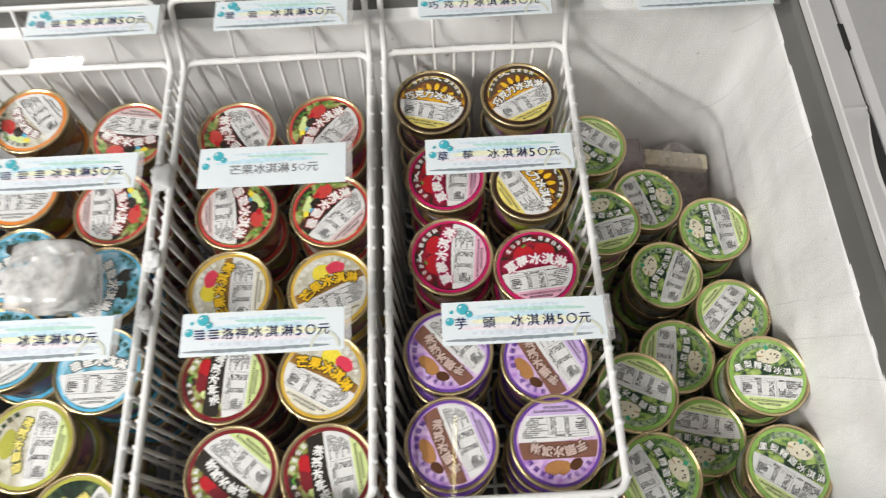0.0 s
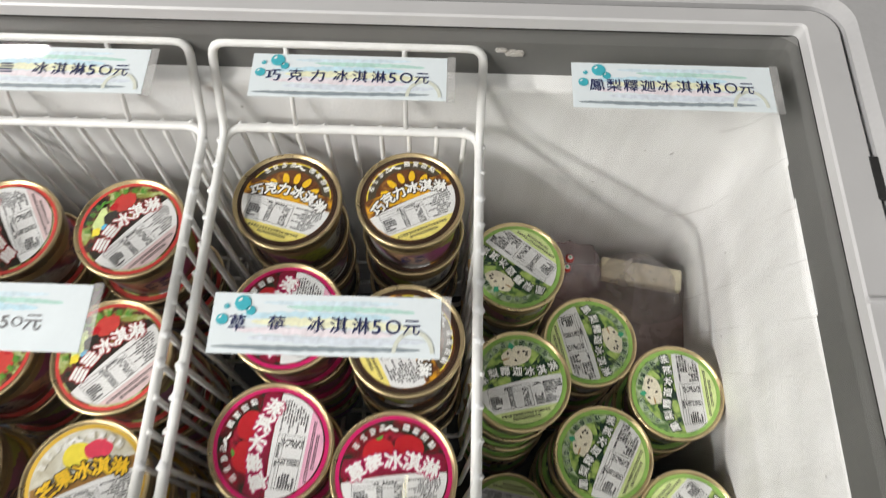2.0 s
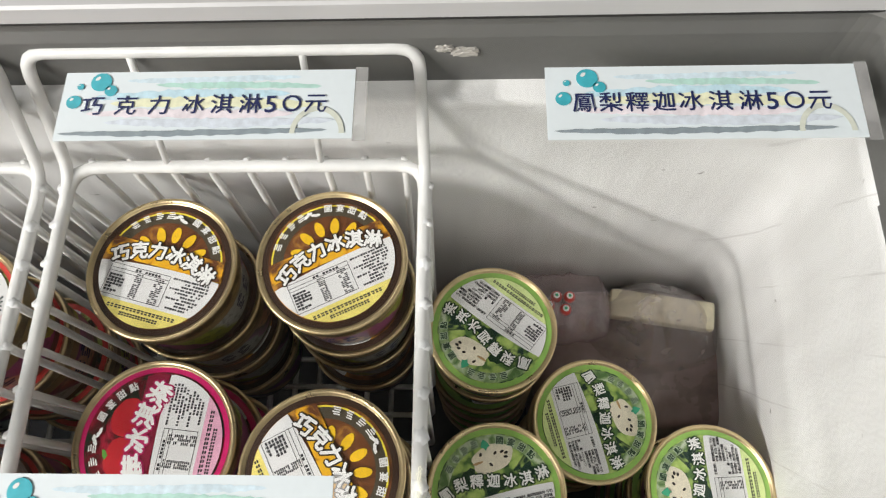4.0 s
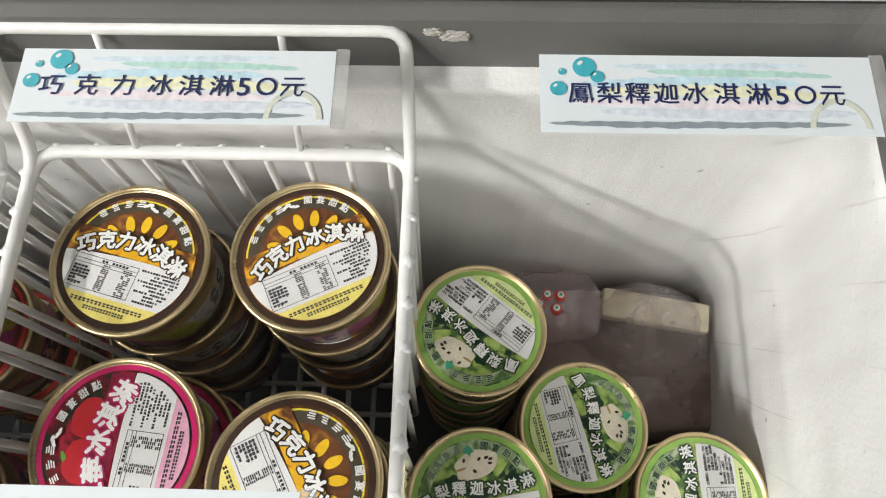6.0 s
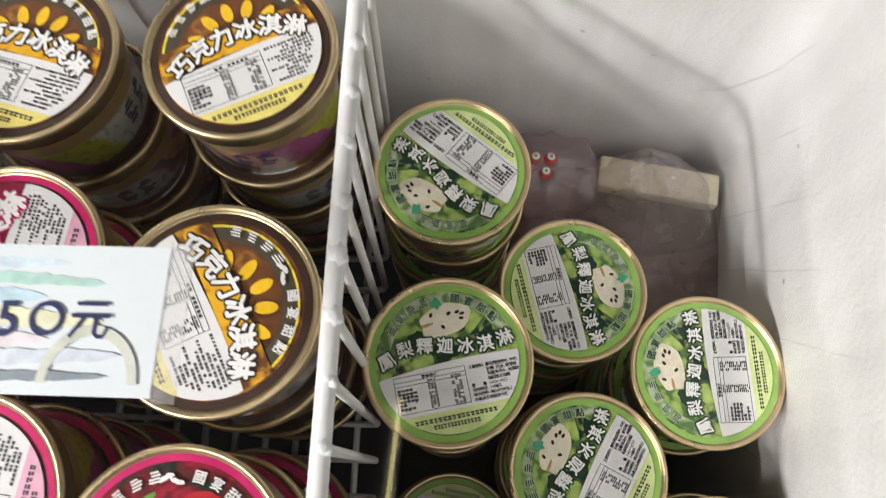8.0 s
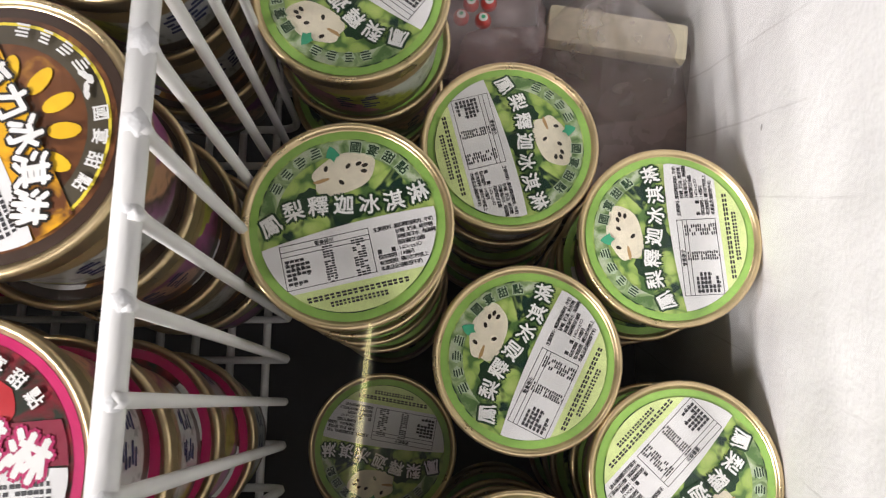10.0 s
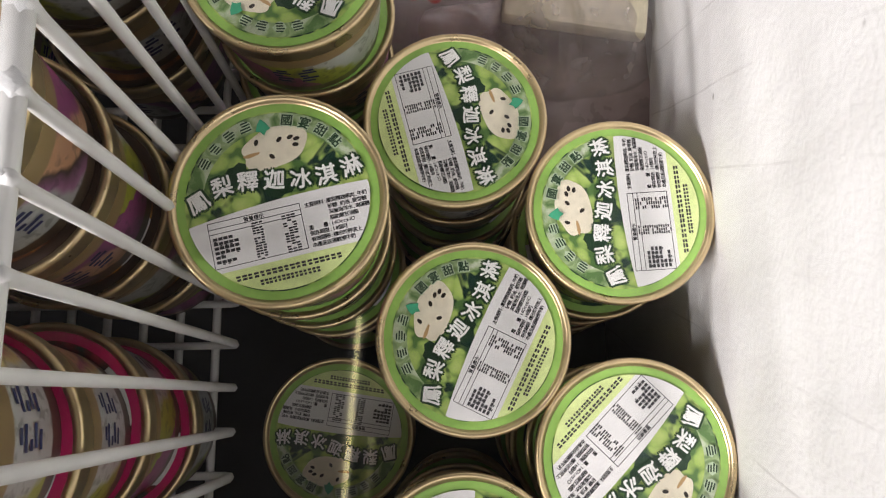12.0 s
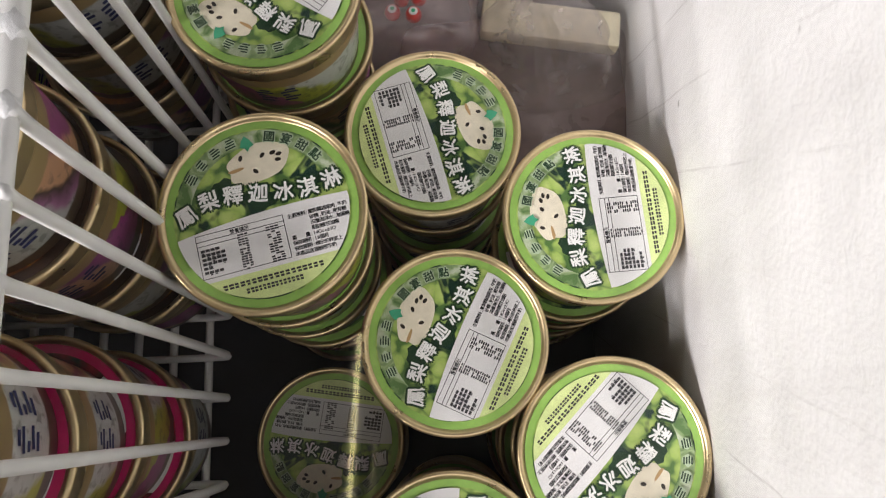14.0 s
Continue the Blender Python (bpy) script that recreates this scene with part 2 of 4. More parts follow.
def tube(points, r, sides=8, bm=None, closed=False):
    """A round wire along points."""
    bm = bm or bmesh.new()
    P = [Vector(p) for p in points]
    n = len(P)
    rings, up = [], None
    for i, p in enumerate(P):
        a = P[(i - 1) % n] if closed or i else p
        b = P[(i + 1) % n] if closed or i < n - 1 else p
        d = (b - a).normalized()
        if up is None:
            up = d.orthogonal().normalized()
        up = (up - d * up.dot(d)).normalized()
        side = d.cross(up)
        rings.append([bm.verts.new(p + r * (math.cos(2 * math.pi * k / sides) * up + math.sin(2 * math.pi * k / sides) * side)) for k in range(sides)])
    pairs = list(zip(rings, rings[1:])) + ([(rings[-1], rings[0])] if closed else [])
    for a, b in pairs:
        for k in range(sides):
            bm.faces.new((a[k], a[(k + 1) % sides], b[(k + 1) % sides], b[k]))
    if not closed:
        bm.faces.new(rings[0][::-1]), bm.faces.new(rings[-1])
    return bm


def rounded(points, r, steps=4):
    """Round the inner corners of an open polyline."""
    P = [Vector(p) for p in points]
    out = [P[0]]
    for a, b, c in zip(P, P[1:], P[2:]):
        u, w = (a - b), (c - b)
        k = min(r, u.length * 0.45, w.length * 0.45)
        s, e = b + u.normalized() * k, b + w.normalized() * k
        for i in range(steps + 1):
            t = i / steps
            out.append((1 - t) ** 2 * s + 2 * t * (1 - t) * b + t * t * e)
    out.append(P[-1])
    return out


def flat(points, z, bm=None):
    """A flat polygon at height z."""
    bm = bm or bmesh.new()
    f = bm.faces.new([bm.verts.new((x, y, z)) for x, y in points])
    if f.normal.z == 0:
        f.normal_update()
    if f.normal.z < 0:
        f.normal_flip()
    return bm


def blob(cx, cy, rx, ry, turn=0.0, seg=16, wob=0.0, seed=0):
    rnd = random.Random(seed)
    c, s = math.cos(turn), math.sin(turn)
    pts = []
    for i in range(seg):
        a, k = 2 * math.pi * i / seg, 1 + wob * rnd.uniform(-1, 1)
        x, y = rx * k * math.cos(a), ry * k * math.sin(a)
        pts.append((cx + x * c - y * s, cy + x * s + y * c))
    return pts


def swash(cx, cy, w, h, seed, lean=0.0, n=40):
    """Outline of a dry brush stroke."""
    rnd = random.Random(seed)
    up, lo = [], []
    for i in range(n + 1):
        t = i / n
        k = math.sin(math.pi * min(1, max(0, t))) ** 0.35
        x = cx - w / 2 + w * t
        y = cy + lean * (t - 0.5) + 0.12 * h * math.sin(5 * t + seed)
        up.append((x, y + k * h * (0.36 + rnd.uniform(0, 0.26))))
        lo.append((x, y - k * h * (0.36 + rnd.uniform(0, 0.26))))
    return up + lo[::-1]


GLYPHS = {}


def glyph(ch):
    """Corners and faces of one character, about 1 high, centred."""
    if ch == "#":   # a character that cannot be read: plain bars
        co, faces = [], []
        for x0, y0, x1, y1 in ((-0.42, 0.64, 0.30, 0.74), (-0.36, 0.43, 0.42, 0.53), (-0.42, 0.22, 0.36, 0.32), (-0.30, 0.01, 0.42, 0.11)):
            faces.append(tuple(range(len(co), len(co) + 4)))
            co += [Vector(q) for q in ((x0, y0, 0), (x1, y0, 0), (x1, y1, 0), (x0, y1, 0))]
        return co, faces
    if ch == "0":   # drawn as a round ring
        co, faces = [], []
        for k in range(28):
            a = 2 * math.pi * k / 28
            co += [Vector((0.34 * math.cos(a), 0.36 + 0.34 * math.sin(a), 0)), Vector((0.27 * math.cos(a), 0.36 + 0.27 * math.sin(a), 0))]
            faces.append((2 * k, (2 * k + 2) % 56, (2 * k + 3) % 56, 2 * k + 1))
        return co, faces
    if ch not in GLYPHS:
        cu = bpy.data.curves.new("glyph", "FONT")
        cu.body, cu.size, cu.resolution_u, cu.align_x = ch, 1.0, 5 if ch in "50" else 1, "CENTER"
        ob = bpy.data.objects.new("glyph", cu)
        scene.collection.objects.link(ob)
        dg = bpy.context.evaluated_depsgraph_get()
        dg.update()
        me = bpy.data.meshes.new_from_object(ob.evaluated_get(dg))
        GLYPHS[ch] = ([v.co.copy() for v in me.vertices], [tuple(p.vertices) for p in me.polygons])
        bpy.data.objects.remove(ob)
        bpy.data.curves.remove(cu)
        bpy.data.meshes.remove(me)
    return GLYPHS[ch]


def lettering(items, z, fat=0.0, ways=4, bm=None):
    """items: (character, x, y, size, turn in radians). All on one flat mesh; fat strokes are laid several times over."""
    bm = bm or bmesh.new()
    shifts = [(0.0, 0.0)] if not fat else [(fat * math.cos(2 * math.pi * k / ways + 0.4), fat * math.sin(2 * math.pi * k / ways + 0.4)) for k in range(ways)]
    for ch, x, y, size, turn in items:
        co, faces = glyph(ch)
        c, s = math.cos(turn), math.sin(turn)
        for k, (sx, sy) in enumerate(shifts):
            vs = []
            for v in co:
                px, py = (v.x + sx) * size, (v.y - 0.36 + sy) * size
                vs.append(bm.verts.new((x + px * c - py * s, y + px * s + py * c, z + k * 0.000006)))
            for f in faces:
                try:
                    bm.faces.new([vs[i] for i in f])
                except ValueError:
                    pass
    return bm


# ---- the room ----
def room():
    for name, b in (("floor", (-2.8, -2.6, -0.05, 2.6, 2.6, 0.0)), ("ceiling", (-2.8, -2.6, 2.7, 2.6, 2.6, 2.8)),
                    ("wall_north", (-2.8, 2.6, 0, 2.6, 2.7, 2.7)), ("wall_south", (-2.8, -2.7, 0, 2.6, -2.6, 2.7)),
                    ("wall_east", (2.6, -2.7, 0, 2.7, 2.7, 2.7)), ("wall_west", (-2.9, -2.7, 0, -2.8, 2.7, 2.7))):
        ob = link(name, box(*b), FLOOR_TILE if name == "floor" else WALL_PAINT)
        tagged(ob, "plain painted shop " + name.split("_")[0], name.split("_")[0], kind="structure")


room()

# thin warm strip lamp under the ceiling, mirrored in the glass lid
strip = new("strip_lamp")
tagged(strip, "thin warm strip lamp fixed under the ceiling", "lamp")
strip.matrix_basis = pose(STRIP[0], STRIP[1], 2.7, 0, 0, -4.5)
part("housing", box(-0.02, -0.6, -0.02, 0.02, 0.0, 0.0), CABINET, strip, bevel=0.003)
part("glowing_strip", box(-0.006, -0.6, -0.026, 0.006, 0.0, -0.021), glowing("strip_glow", (1.0, 0.90, 0.45), 5.0), strip)


# ---- the chest freezer ----
X0, X1, Y0, Y1 = -0.66, 0.322, -0.04, 0.497     # opening
FLOOR_Z, TOP_Z, GLASS_Z = 0.439, 0.888, 0.884


def rounded_rect(x0, y0, x1, y1, r, per=8, side=24):
    pts = []
    for (cx, cy, a0), (ex, ey) in zip(((x1 - r, y1 - r, 0), (x0 + r, y1 - r, 90), (x0 + r, y0 + r, 180), (x1 - r, y0 + r, 270)),
                                      ((x0 + r, y1), (x0, y0 + r), (x1 - r, y0), (x1, y1 - r))):
        for i in range(per + 1):
            a = radians(a0 + 90 * i / per)
            pts.append((cx + r * math.cos(a), cy + r * math.sin(a)))
        sx, sy = pts[-1]
        pts += [(sx + (ex - sx) * i / side, sy + (ey - sy) * i / side) for i in range(1, side)]
    return pts


def frame_ring(inner, outer, z0, z1, ri, ro, soft=0.002):
    """A picture-frame ring with softened top edges."""
    bm = bmesh.new()
    rows = []
    for (x0, y0, x1, y1), r, d, z in ((inner, ri, 0, z0), (inner, ri, 0, z1 - soft), (inner, ri, soft, z1),
                                      (outer, ro, -soft, z1), (outer, ro, 0, z1 - soft), (outer, ro, 0, z0)):
        rows.append([bm.verts.new((x, y, z)) for x, y in rounded_rect(x0 - d, y0 - d, x1 + d, y1 + d, r, 8, 2)])
    rows.append(rows[0])
    n = len(rows[0])
    for a, b in zip(rows, rows[1:]):
        for i in range(n):
            bm.faces.new((a[i], a[(i + 1) % n], b[(i + 1) % n], b[i]))
    bmesh.ops.recalc_face_normals(bm, faces=bm.faces)
    return bm


freezer = new("chest_freezer")
tagged(freezer, "white chest freezer with a grey rim and frosted inside", "freezer")


def liner():
    """Inner tank: rimed walls that swell inwards under the rim, and a floor."""
    bm = bmesh.new()
    levels, rows = 44, []
    for k in range(levels + 1):
        f = k / levels
        z = FLOOR_Z + (0.840 - FLOOR_Z) * f
        out = 0.0115 - 0.0110 * max(0.0, (z - 0.60) / 0.24) + 0.0040 * min(1.0, max(0.0, (0.68 - z) / 0.08))
        row = []
        for x, y in rounded_rect(X0 - out, Y0 - out * 0.5, X1 + out, Y1 - 0.010 + out * 0.2, 0.020, 8, 60):
            n1 = noise.noise(Vector((x * 9, y * 9, z * 7))) * 0.0032
            n2 = noise.noise(Vector((x * 38, y * 38, z * 30))) * 0.0016
            cx, cy = (X0 + X1) / 2, (Y0 + Y1) / 2
            d = Vector((x - cx, (y - cy) * 1.8)).normalized()
            grow = (n1 + n2) * min(1.0, (z - FLOOR_Z) * 8)
            if x > X1 - 0.004:   # wall moved in to close its gap to the loose cups in the camera's view
                x -= 0.0042 * min(1.0, max(0.0, (0.43 - y) / 0.07)) * min(1.0, max(0.0, (0.78 - z) / 0.10))
            row.append(bm.verts.new((x - d.x * grow, y - d.y * grow, z)))
        rows.append(row)
    rows.append([bm.verts.new((x, y, 0.8405)) for x, y in rounded_rect(X0 - 0.02, Y0 - 0.02, X1 + 0.012, Y1 + 0.008, 0.020, 8, 60)])
    n = len(rows[0])
    for a, b in zip(rows, rows[1:]):
        for i in range(n):
            bm.faces.new((a[i], b[i], b[(i + 1) % n], a[(i + 1) % n]))
    return bm


def rounded_floor():
    return flat(rounded_rect(X0 - 0.03, Y0 - 0.03, X1 + 0.03, Y1 + 0.02, 0.035), FLOOR_Z)


part("liner", liner(), FROST, freezer, "white inner tank with rime", smooth=True)
part("tank_floor", rounded_floor(), TANK_FLOOR, freezer, "tank floor painted near-black for the shade between cups")
part("throat", frame_ring((X0, Y0, X1, Y1), (X0 - 0.03, Y0 - 0.03, X1 + 0.015, Y1 + 0.009), 0.838, 0.886, 0.02, 0.02), THROAT, freezer, "grey inner collar darkened for shade under the lid frame")
part("lid_frame", frame_ring((X0 + 0.004, Y0 + 0.002, X1 - 0.0045, Y1 - 0.0015), (X0 - 0.03, Y0 - 0.03, X1 + 0.016, Y1 + 0.0105), 0.8865, 0.896, 0.004, 0.016, 0.0012), FRAME, freezer, "grey metal frame of the glass lid", smooth=False)
part("inner_gasket", frame_ring((X0 + 0.0042, Y0 + 0.0022, X1 - 0.0043, Y1 - 0.0013), (X0 - 0.02, Y0 - 0.02, X1 + 0.010, Y1 + 0.005), 0.8848, 0.8863, 0.004, 0.012, 0.0004), GASKET, freezer, "black seal under the lid frame")
part("gasket", frame_ring((X0 - 0.0305, Y0 - 0.0305, X1 + 0.0165, Y1 + 0.0110), (X0 - 0.033, Y0 - 0.033, X1 + 0.0185, Y1 + 0.0130), 0.87, 0.889, 0.02, 0.02, 0.001), GASKET, freezer)
part("rim", frame_ring((X0 - 0.0335, Y0 - 0.0335, X1 + 0.0190, Y1 + 0.0135), (X0 - 0.12, Y0 - 0.10, X1 + 0.074, Y1 + 0.10), 0.86, 0.901, 0.022, 0.04, 0.005), RIM_GREY, freezer, "grey plastic rim")
part("cabinet", frame_ring((X0 - 0.06, Y0 - 0.06, X1 + 0.05, Y1 + 0.06), (X0 - 0.11, Y0 - 0.09, X1 + 0.070, Y1 + 0.09), 0.05, 0.8595, 0.03, 0.04, 0.004), CABINET, freezer)
part("base_plate", box(X0 - 0.10, Y0 - 0.08, 0.0, X1 + 0.06, Y1 + 0.08, 0.0495), GASKET, freezer)
glass = part("glass_lid", flat([(X0, Y0), (X1, Y0), (X1, Y1), (X0, Y1)], GLASS_Z), GLASS, freezer, "clear glass lid")
glass.visible_shadow = False
edge = [(X1 + 0.0158, 0.317 - 0.115 * k / 16) for k in range(17)]
scoop = [(X1 + 0.0158 - 0.0075 * math.sin(math.pi * k / 16) ** 0.8, 0.317 - 0.115 * k / 16) for k in range(16, -1, -1)]
# flat black crescent on the frame paints the shade inside the finger scoop
part("scoop_shade", flat(edge + scoop[1:-1], 0.8964), GASKET, freezer, "flat black crescent painted for the shaded finger scoop")
part("scoop_plate", flat(scoop + [(x - 0.0032 * math.sin(math.pi * k / 16), y) for k, (x, y) in enumerate(scoop[::-1])][1:-1], 0.8966), CABINET, freezer)
part("stop_ridge", box(X1 - 0.005, 0.3185, 0.8960, X1 + 0.0145, 0.3215, 0.8985), FRAME, freezer, bevel=0.0008)
# black box paints the darkness where the frame gap widens
part("slot_shade", box(X1 + 0.0140, 0.378, 0.880, X1 + 0.0185, 0.404, 0.8968), GASKET, freezer)


# ---- wire baskets ----
def wire_basket(x0, x1, y0=0.052, y1=0.469, z0=0.6045, z1=0.810):
    root = new("wire_basket")
    root.location = ((x0 + x1) / 2, (y0 + y1) / 2, z0 - 0.002)
    tagged(root, "white coated wire basket with frosted welds, full of cups", "basket", "freezer baskets")
    o = root.location
    w, d, h = (x1 - x0) / 2, (y1 - y0) / 2, z1 - o.z
    rim = rounded([(-w, 0, h), (-w, -d, h), (w, -d, h), (w, d, h), (-w, d, h), (-w, 0, h)], 0.014)
    part("rim", tube(rim[:-1], 0.0033, 10, closed=True), WIRE, root, smooth=True)
    t = 0.005   # taper
    n = 21
    for i in range(n):
        y = -d + 0.012 + (2 * d - 0.024) * i / (n - 1)
        yb = y
        pts = rounded([(-w - 0.0026, y, h + 0.0026), (-w - 0.001, y, h - 0.006), (-w + t, yb, 0.004), (w - t, yb, 0.004), (w + 0.001, y, h - 0.006), (w + 0.0026, y, h + 0.0026)], 0.012, 3)
        part("cross_wire", tube(pts, 0.0020, 6), WIRE, root, smooth=True)
    m = 9
    for i in range(m):
        x = -w + 0.010 + (2 * w - 0.020) * i / (m - 1)
        xb = x * 0.9
        pts = rounded([(x, -d - 0.0026, h + 0.0022), (x, -d, h - 0.006), (xb, -d + t, 0.0005), (xb, d - t, 0.0005), (x, d, h - 0.006), (x, d + 0.0026, h + 0.0022)], 0.012, 3)
        part("long_wire", tube(pts, 0.0020, 6), WIRE, root, smooth=True)
    hook = rounded([(-w, d - 0.03, h), (-w, d - 0.004, h + 0.001), (-w, d + 0.028, h + 0.055), (w, d + 0.028, h + 0.055), (w, d - 0.004, h + 0.001), (w, d - 0.03, h)], 0.010)
    part("hanging_loop", tube(hook, 0.0030, 10), WIRE, root, smooth=True)
    for x in (-0.45 * w, 0.42 * w):
        part("loop_stay", tube([(x, d + 0.026, h + 0.054), (x, d, h)], 0.0018, 6), WIRE, root, smooth=True)
    rnd = random.Random(int(1000 * (x0 + 2)))
    bm = bmesh.new()
    for i in range(n):
        y = -d + 0.012 + (2 * d - 0.024) * i / (n - 1)
        for sx in (-1, 1):
            r = rnd.uniform(0.0026, 0.0040)
            bmesh.ops.create_icosphere(bm, subdivisions=1, radius=r, matrix=Matrix.Translation((sx * (w + 0.0005), y + rnd.uniform(-0.001, 0.001), h + 0.0012)) @ Matrix.Diagonal((1, 1.35, 0.8, 1)))
    tagged(part("frosted_welds", bm, RIME, root, "rime on the welds", smooth=True), kind="stuff")
    return root


for bx0, bx1 in ((-0.047, 0.128), (-0.241, -0.0615), (-0.436, -0.254)):
    wire_basket(bx0, bx1)


# ---- cups ----
R, H, PITCH = 0.0376, 0.048, 0.0465
PANEL = H - 0.0016
RP = 0.0345


def clip_band(top, bottom, r, n=20):
    """Outline of a disc of radius r between two curves y(x)."""
    def xs(fn):
        best = [x for x in np.linspace(-r, r, 201) if x * x + fn(x) ** 2 <= r * r]
        return best[0], best[-1]
    a, b = xs(top)
    upper = [(x, top(x)) for x in np.linspace(a, b, n)]
    if bottom is None:
        a0, a1 = math.atan2(top(b), b), math.atan2(top(a), a)
        a1 -= 2 * math.pi if a1 > a0 else 0
        return upper + [(r * math.cos(t), r * math.sin(t)) for t in np.linspace(a0, a1, 24)[1:-1]]
    c, d = xs(bottom)
    lower = [(x, bottom(x)) for x in np.linspace(d, c, n)]
    e0, e1 = math.atan2(top(b), b), math.atan2(bottom(d), d)
    f0, f1 = math.atan2(bottom(c), c) % (2 * math.pi), math.atan2(top(a), a) % (2 * math.pi)
    right = [(r * math.cos(t), r * math.sin(t)) for t in np.linspace(e0, e1, 12)[1:-1]]
    left = [(r * math.cos(t), r * math.sin(t)) for t in np.linspace(f0, f1, 12)[1:-1]]
    return upper + right + lower + left


def sticker_top(x):
    return RP * (0.0 - 0.06 * (x / RP - 0.35) ** 2)


ROWS_READ = ((0.24, "主要原料:鳳梨釋迦果肉,牛奶"), (0.46, "砂糖,奶油,麥芽糖"), (0.46, "深層海洋水,海藻糖"), (0.46, "脂肪酸甘油酯"), (0.24, "重　　量:160cc±10"),
             (0.24, "保存期限:18個月"), (0.24, "有效期限:標示於杯底上"), (0.24, "本產品含過敏原牛奶"))


def small_print(z, seed, readable=False):
    """Table lines and bars of unreadable small print on the sticker."""
    rnd = random.Random(seed)
    bm = bmesh.new()
    u = RP

    def bar(x0, y0, x1, y1):
        flat([(x0 * u, y0 * u), (x1 * u, y0 * u), (x1 * u, y1 * u), (x0 * u, y1 * u)], z, bm)
    for x in (-0.72, 0.19):
        bar(x, -0.56, x + 0.007, -0.10)
    for y in (-0.10, -0.165, -0.215, -0.56):
        bar(-0.72, y, 0.197, y + 0.007)
    for x in np.arange(-0.34, 0.05, 0.05):
        if rnd.random() < 0.8 and not readable:
            bar(x, -0.150, x + 0.036, -0.117)
    for x, width in ((-0.30, 0.11), (0.0, 0.14)):
        y = -0.18
        while y > -0.545:
            for k in range(3):
                if rnd.random() < 0.85:
                    x0 = x + k * width / 3 + rnd.uniform(-0.004, 0.004)
                    bar(x0, y - 0.017, x0 + width / 3.6, y)
            y -= 0.026
    y = -0.25
    while y > -0.52:
        n = rnd.randint(2, 5)
        for k in range(n):
            x0 = -0.69 + k * 0.05
            bar(x0, y - 0.03, x0 + 0.043, y)
            if rnd.random() < 0.5:
                bar(x0 + 0.005, y - 0.045, x0 + 0.03, y - 0.033)
        y -= 0.046
    if readable:
        rows = []
        for k, (x, words) in enumerate(ROWS_READ):
            for ch in words:
                wide = 0.029 if ch in ":,160c±8" else 0.047
                if ch not in "　":
                    rows.append((ch, (x + wide / 2) * u, (-0.135 - 0.058 * k) * u, 0.052 * u, 0.0))
                x += wide
        rows += [(ch, (-0.34 + 0.05 * k) * u, -0.132 * u, 0.05 * u, 0.0) for k, ch in enumerate("營養標示")]
        lettering(rows, z, 0.030, 3, bm)
    y = -0.09
    for row in range(0 if readable else 10):
        x = 0.24 + (0.0 if row % 3 == 0 else rnd.choice((0, 0.1, 0.16)))
        end = math.sqrt(max(0.1, 0.86 ** 2 - y * y)) - rnd.uniform(0.0, 0.08)
        while x < end - 0.05:
            if rnd.random() < 0.9:
                bar(x, y - 0.032, x + rnd.choice((0.022, 0.033, 0.033)), y - 0.003)
            x += 0.040
        y -= 0.048
    for y, a, b, s in ((-0.665, -0.54, 0.48, 0.058), (-0.750, -0.32, 0.24, 0.042)):
        x = a
        while x < b:
            w = s * rnd.uniform(0.66, 0.84)
            bar(x, y - 0.025, x + w, y - 0.004)
            bar(x + rnd.uniform(0, 0.2) * s, y - 0.056, x + w, y - 0.034)
            x += s
    return bm


def arc_title(text, radius, cy, size, mid=90.0, gap=1.02):
    """Characters set on an arc whose centre lies at (0, cy)."""
    step = size * gap / radius
    out = []
    for i, ch in enumerate(text):
        a = radians(mid) + step * ((len(text) - 1) / 2 - i)
        out.append((ch, radius * math.cos(a), cy + radius * math.sin(a), size, a - math.pi / 2))
    return out


def wave_title(text, size):
    """Characters set along a shallow wave that rises, dips and rises again."""
    out = []
    for i, ch in enumerate(text):
        u = -0.76 + 1.53 * i / (len(text) - 1)
        v = 0.185 - 0.060 * math.sin(3.6 * (u - 0.04)) - 0.24 * max(0.0, -u - 0.5)
        out.append((ch, u * RP, v * RP, size, math.atan(-0.216 * math.cos(3.6 * (u - 0.04))) + (0.14 if u < -0.6 else 0.0)))
    return out


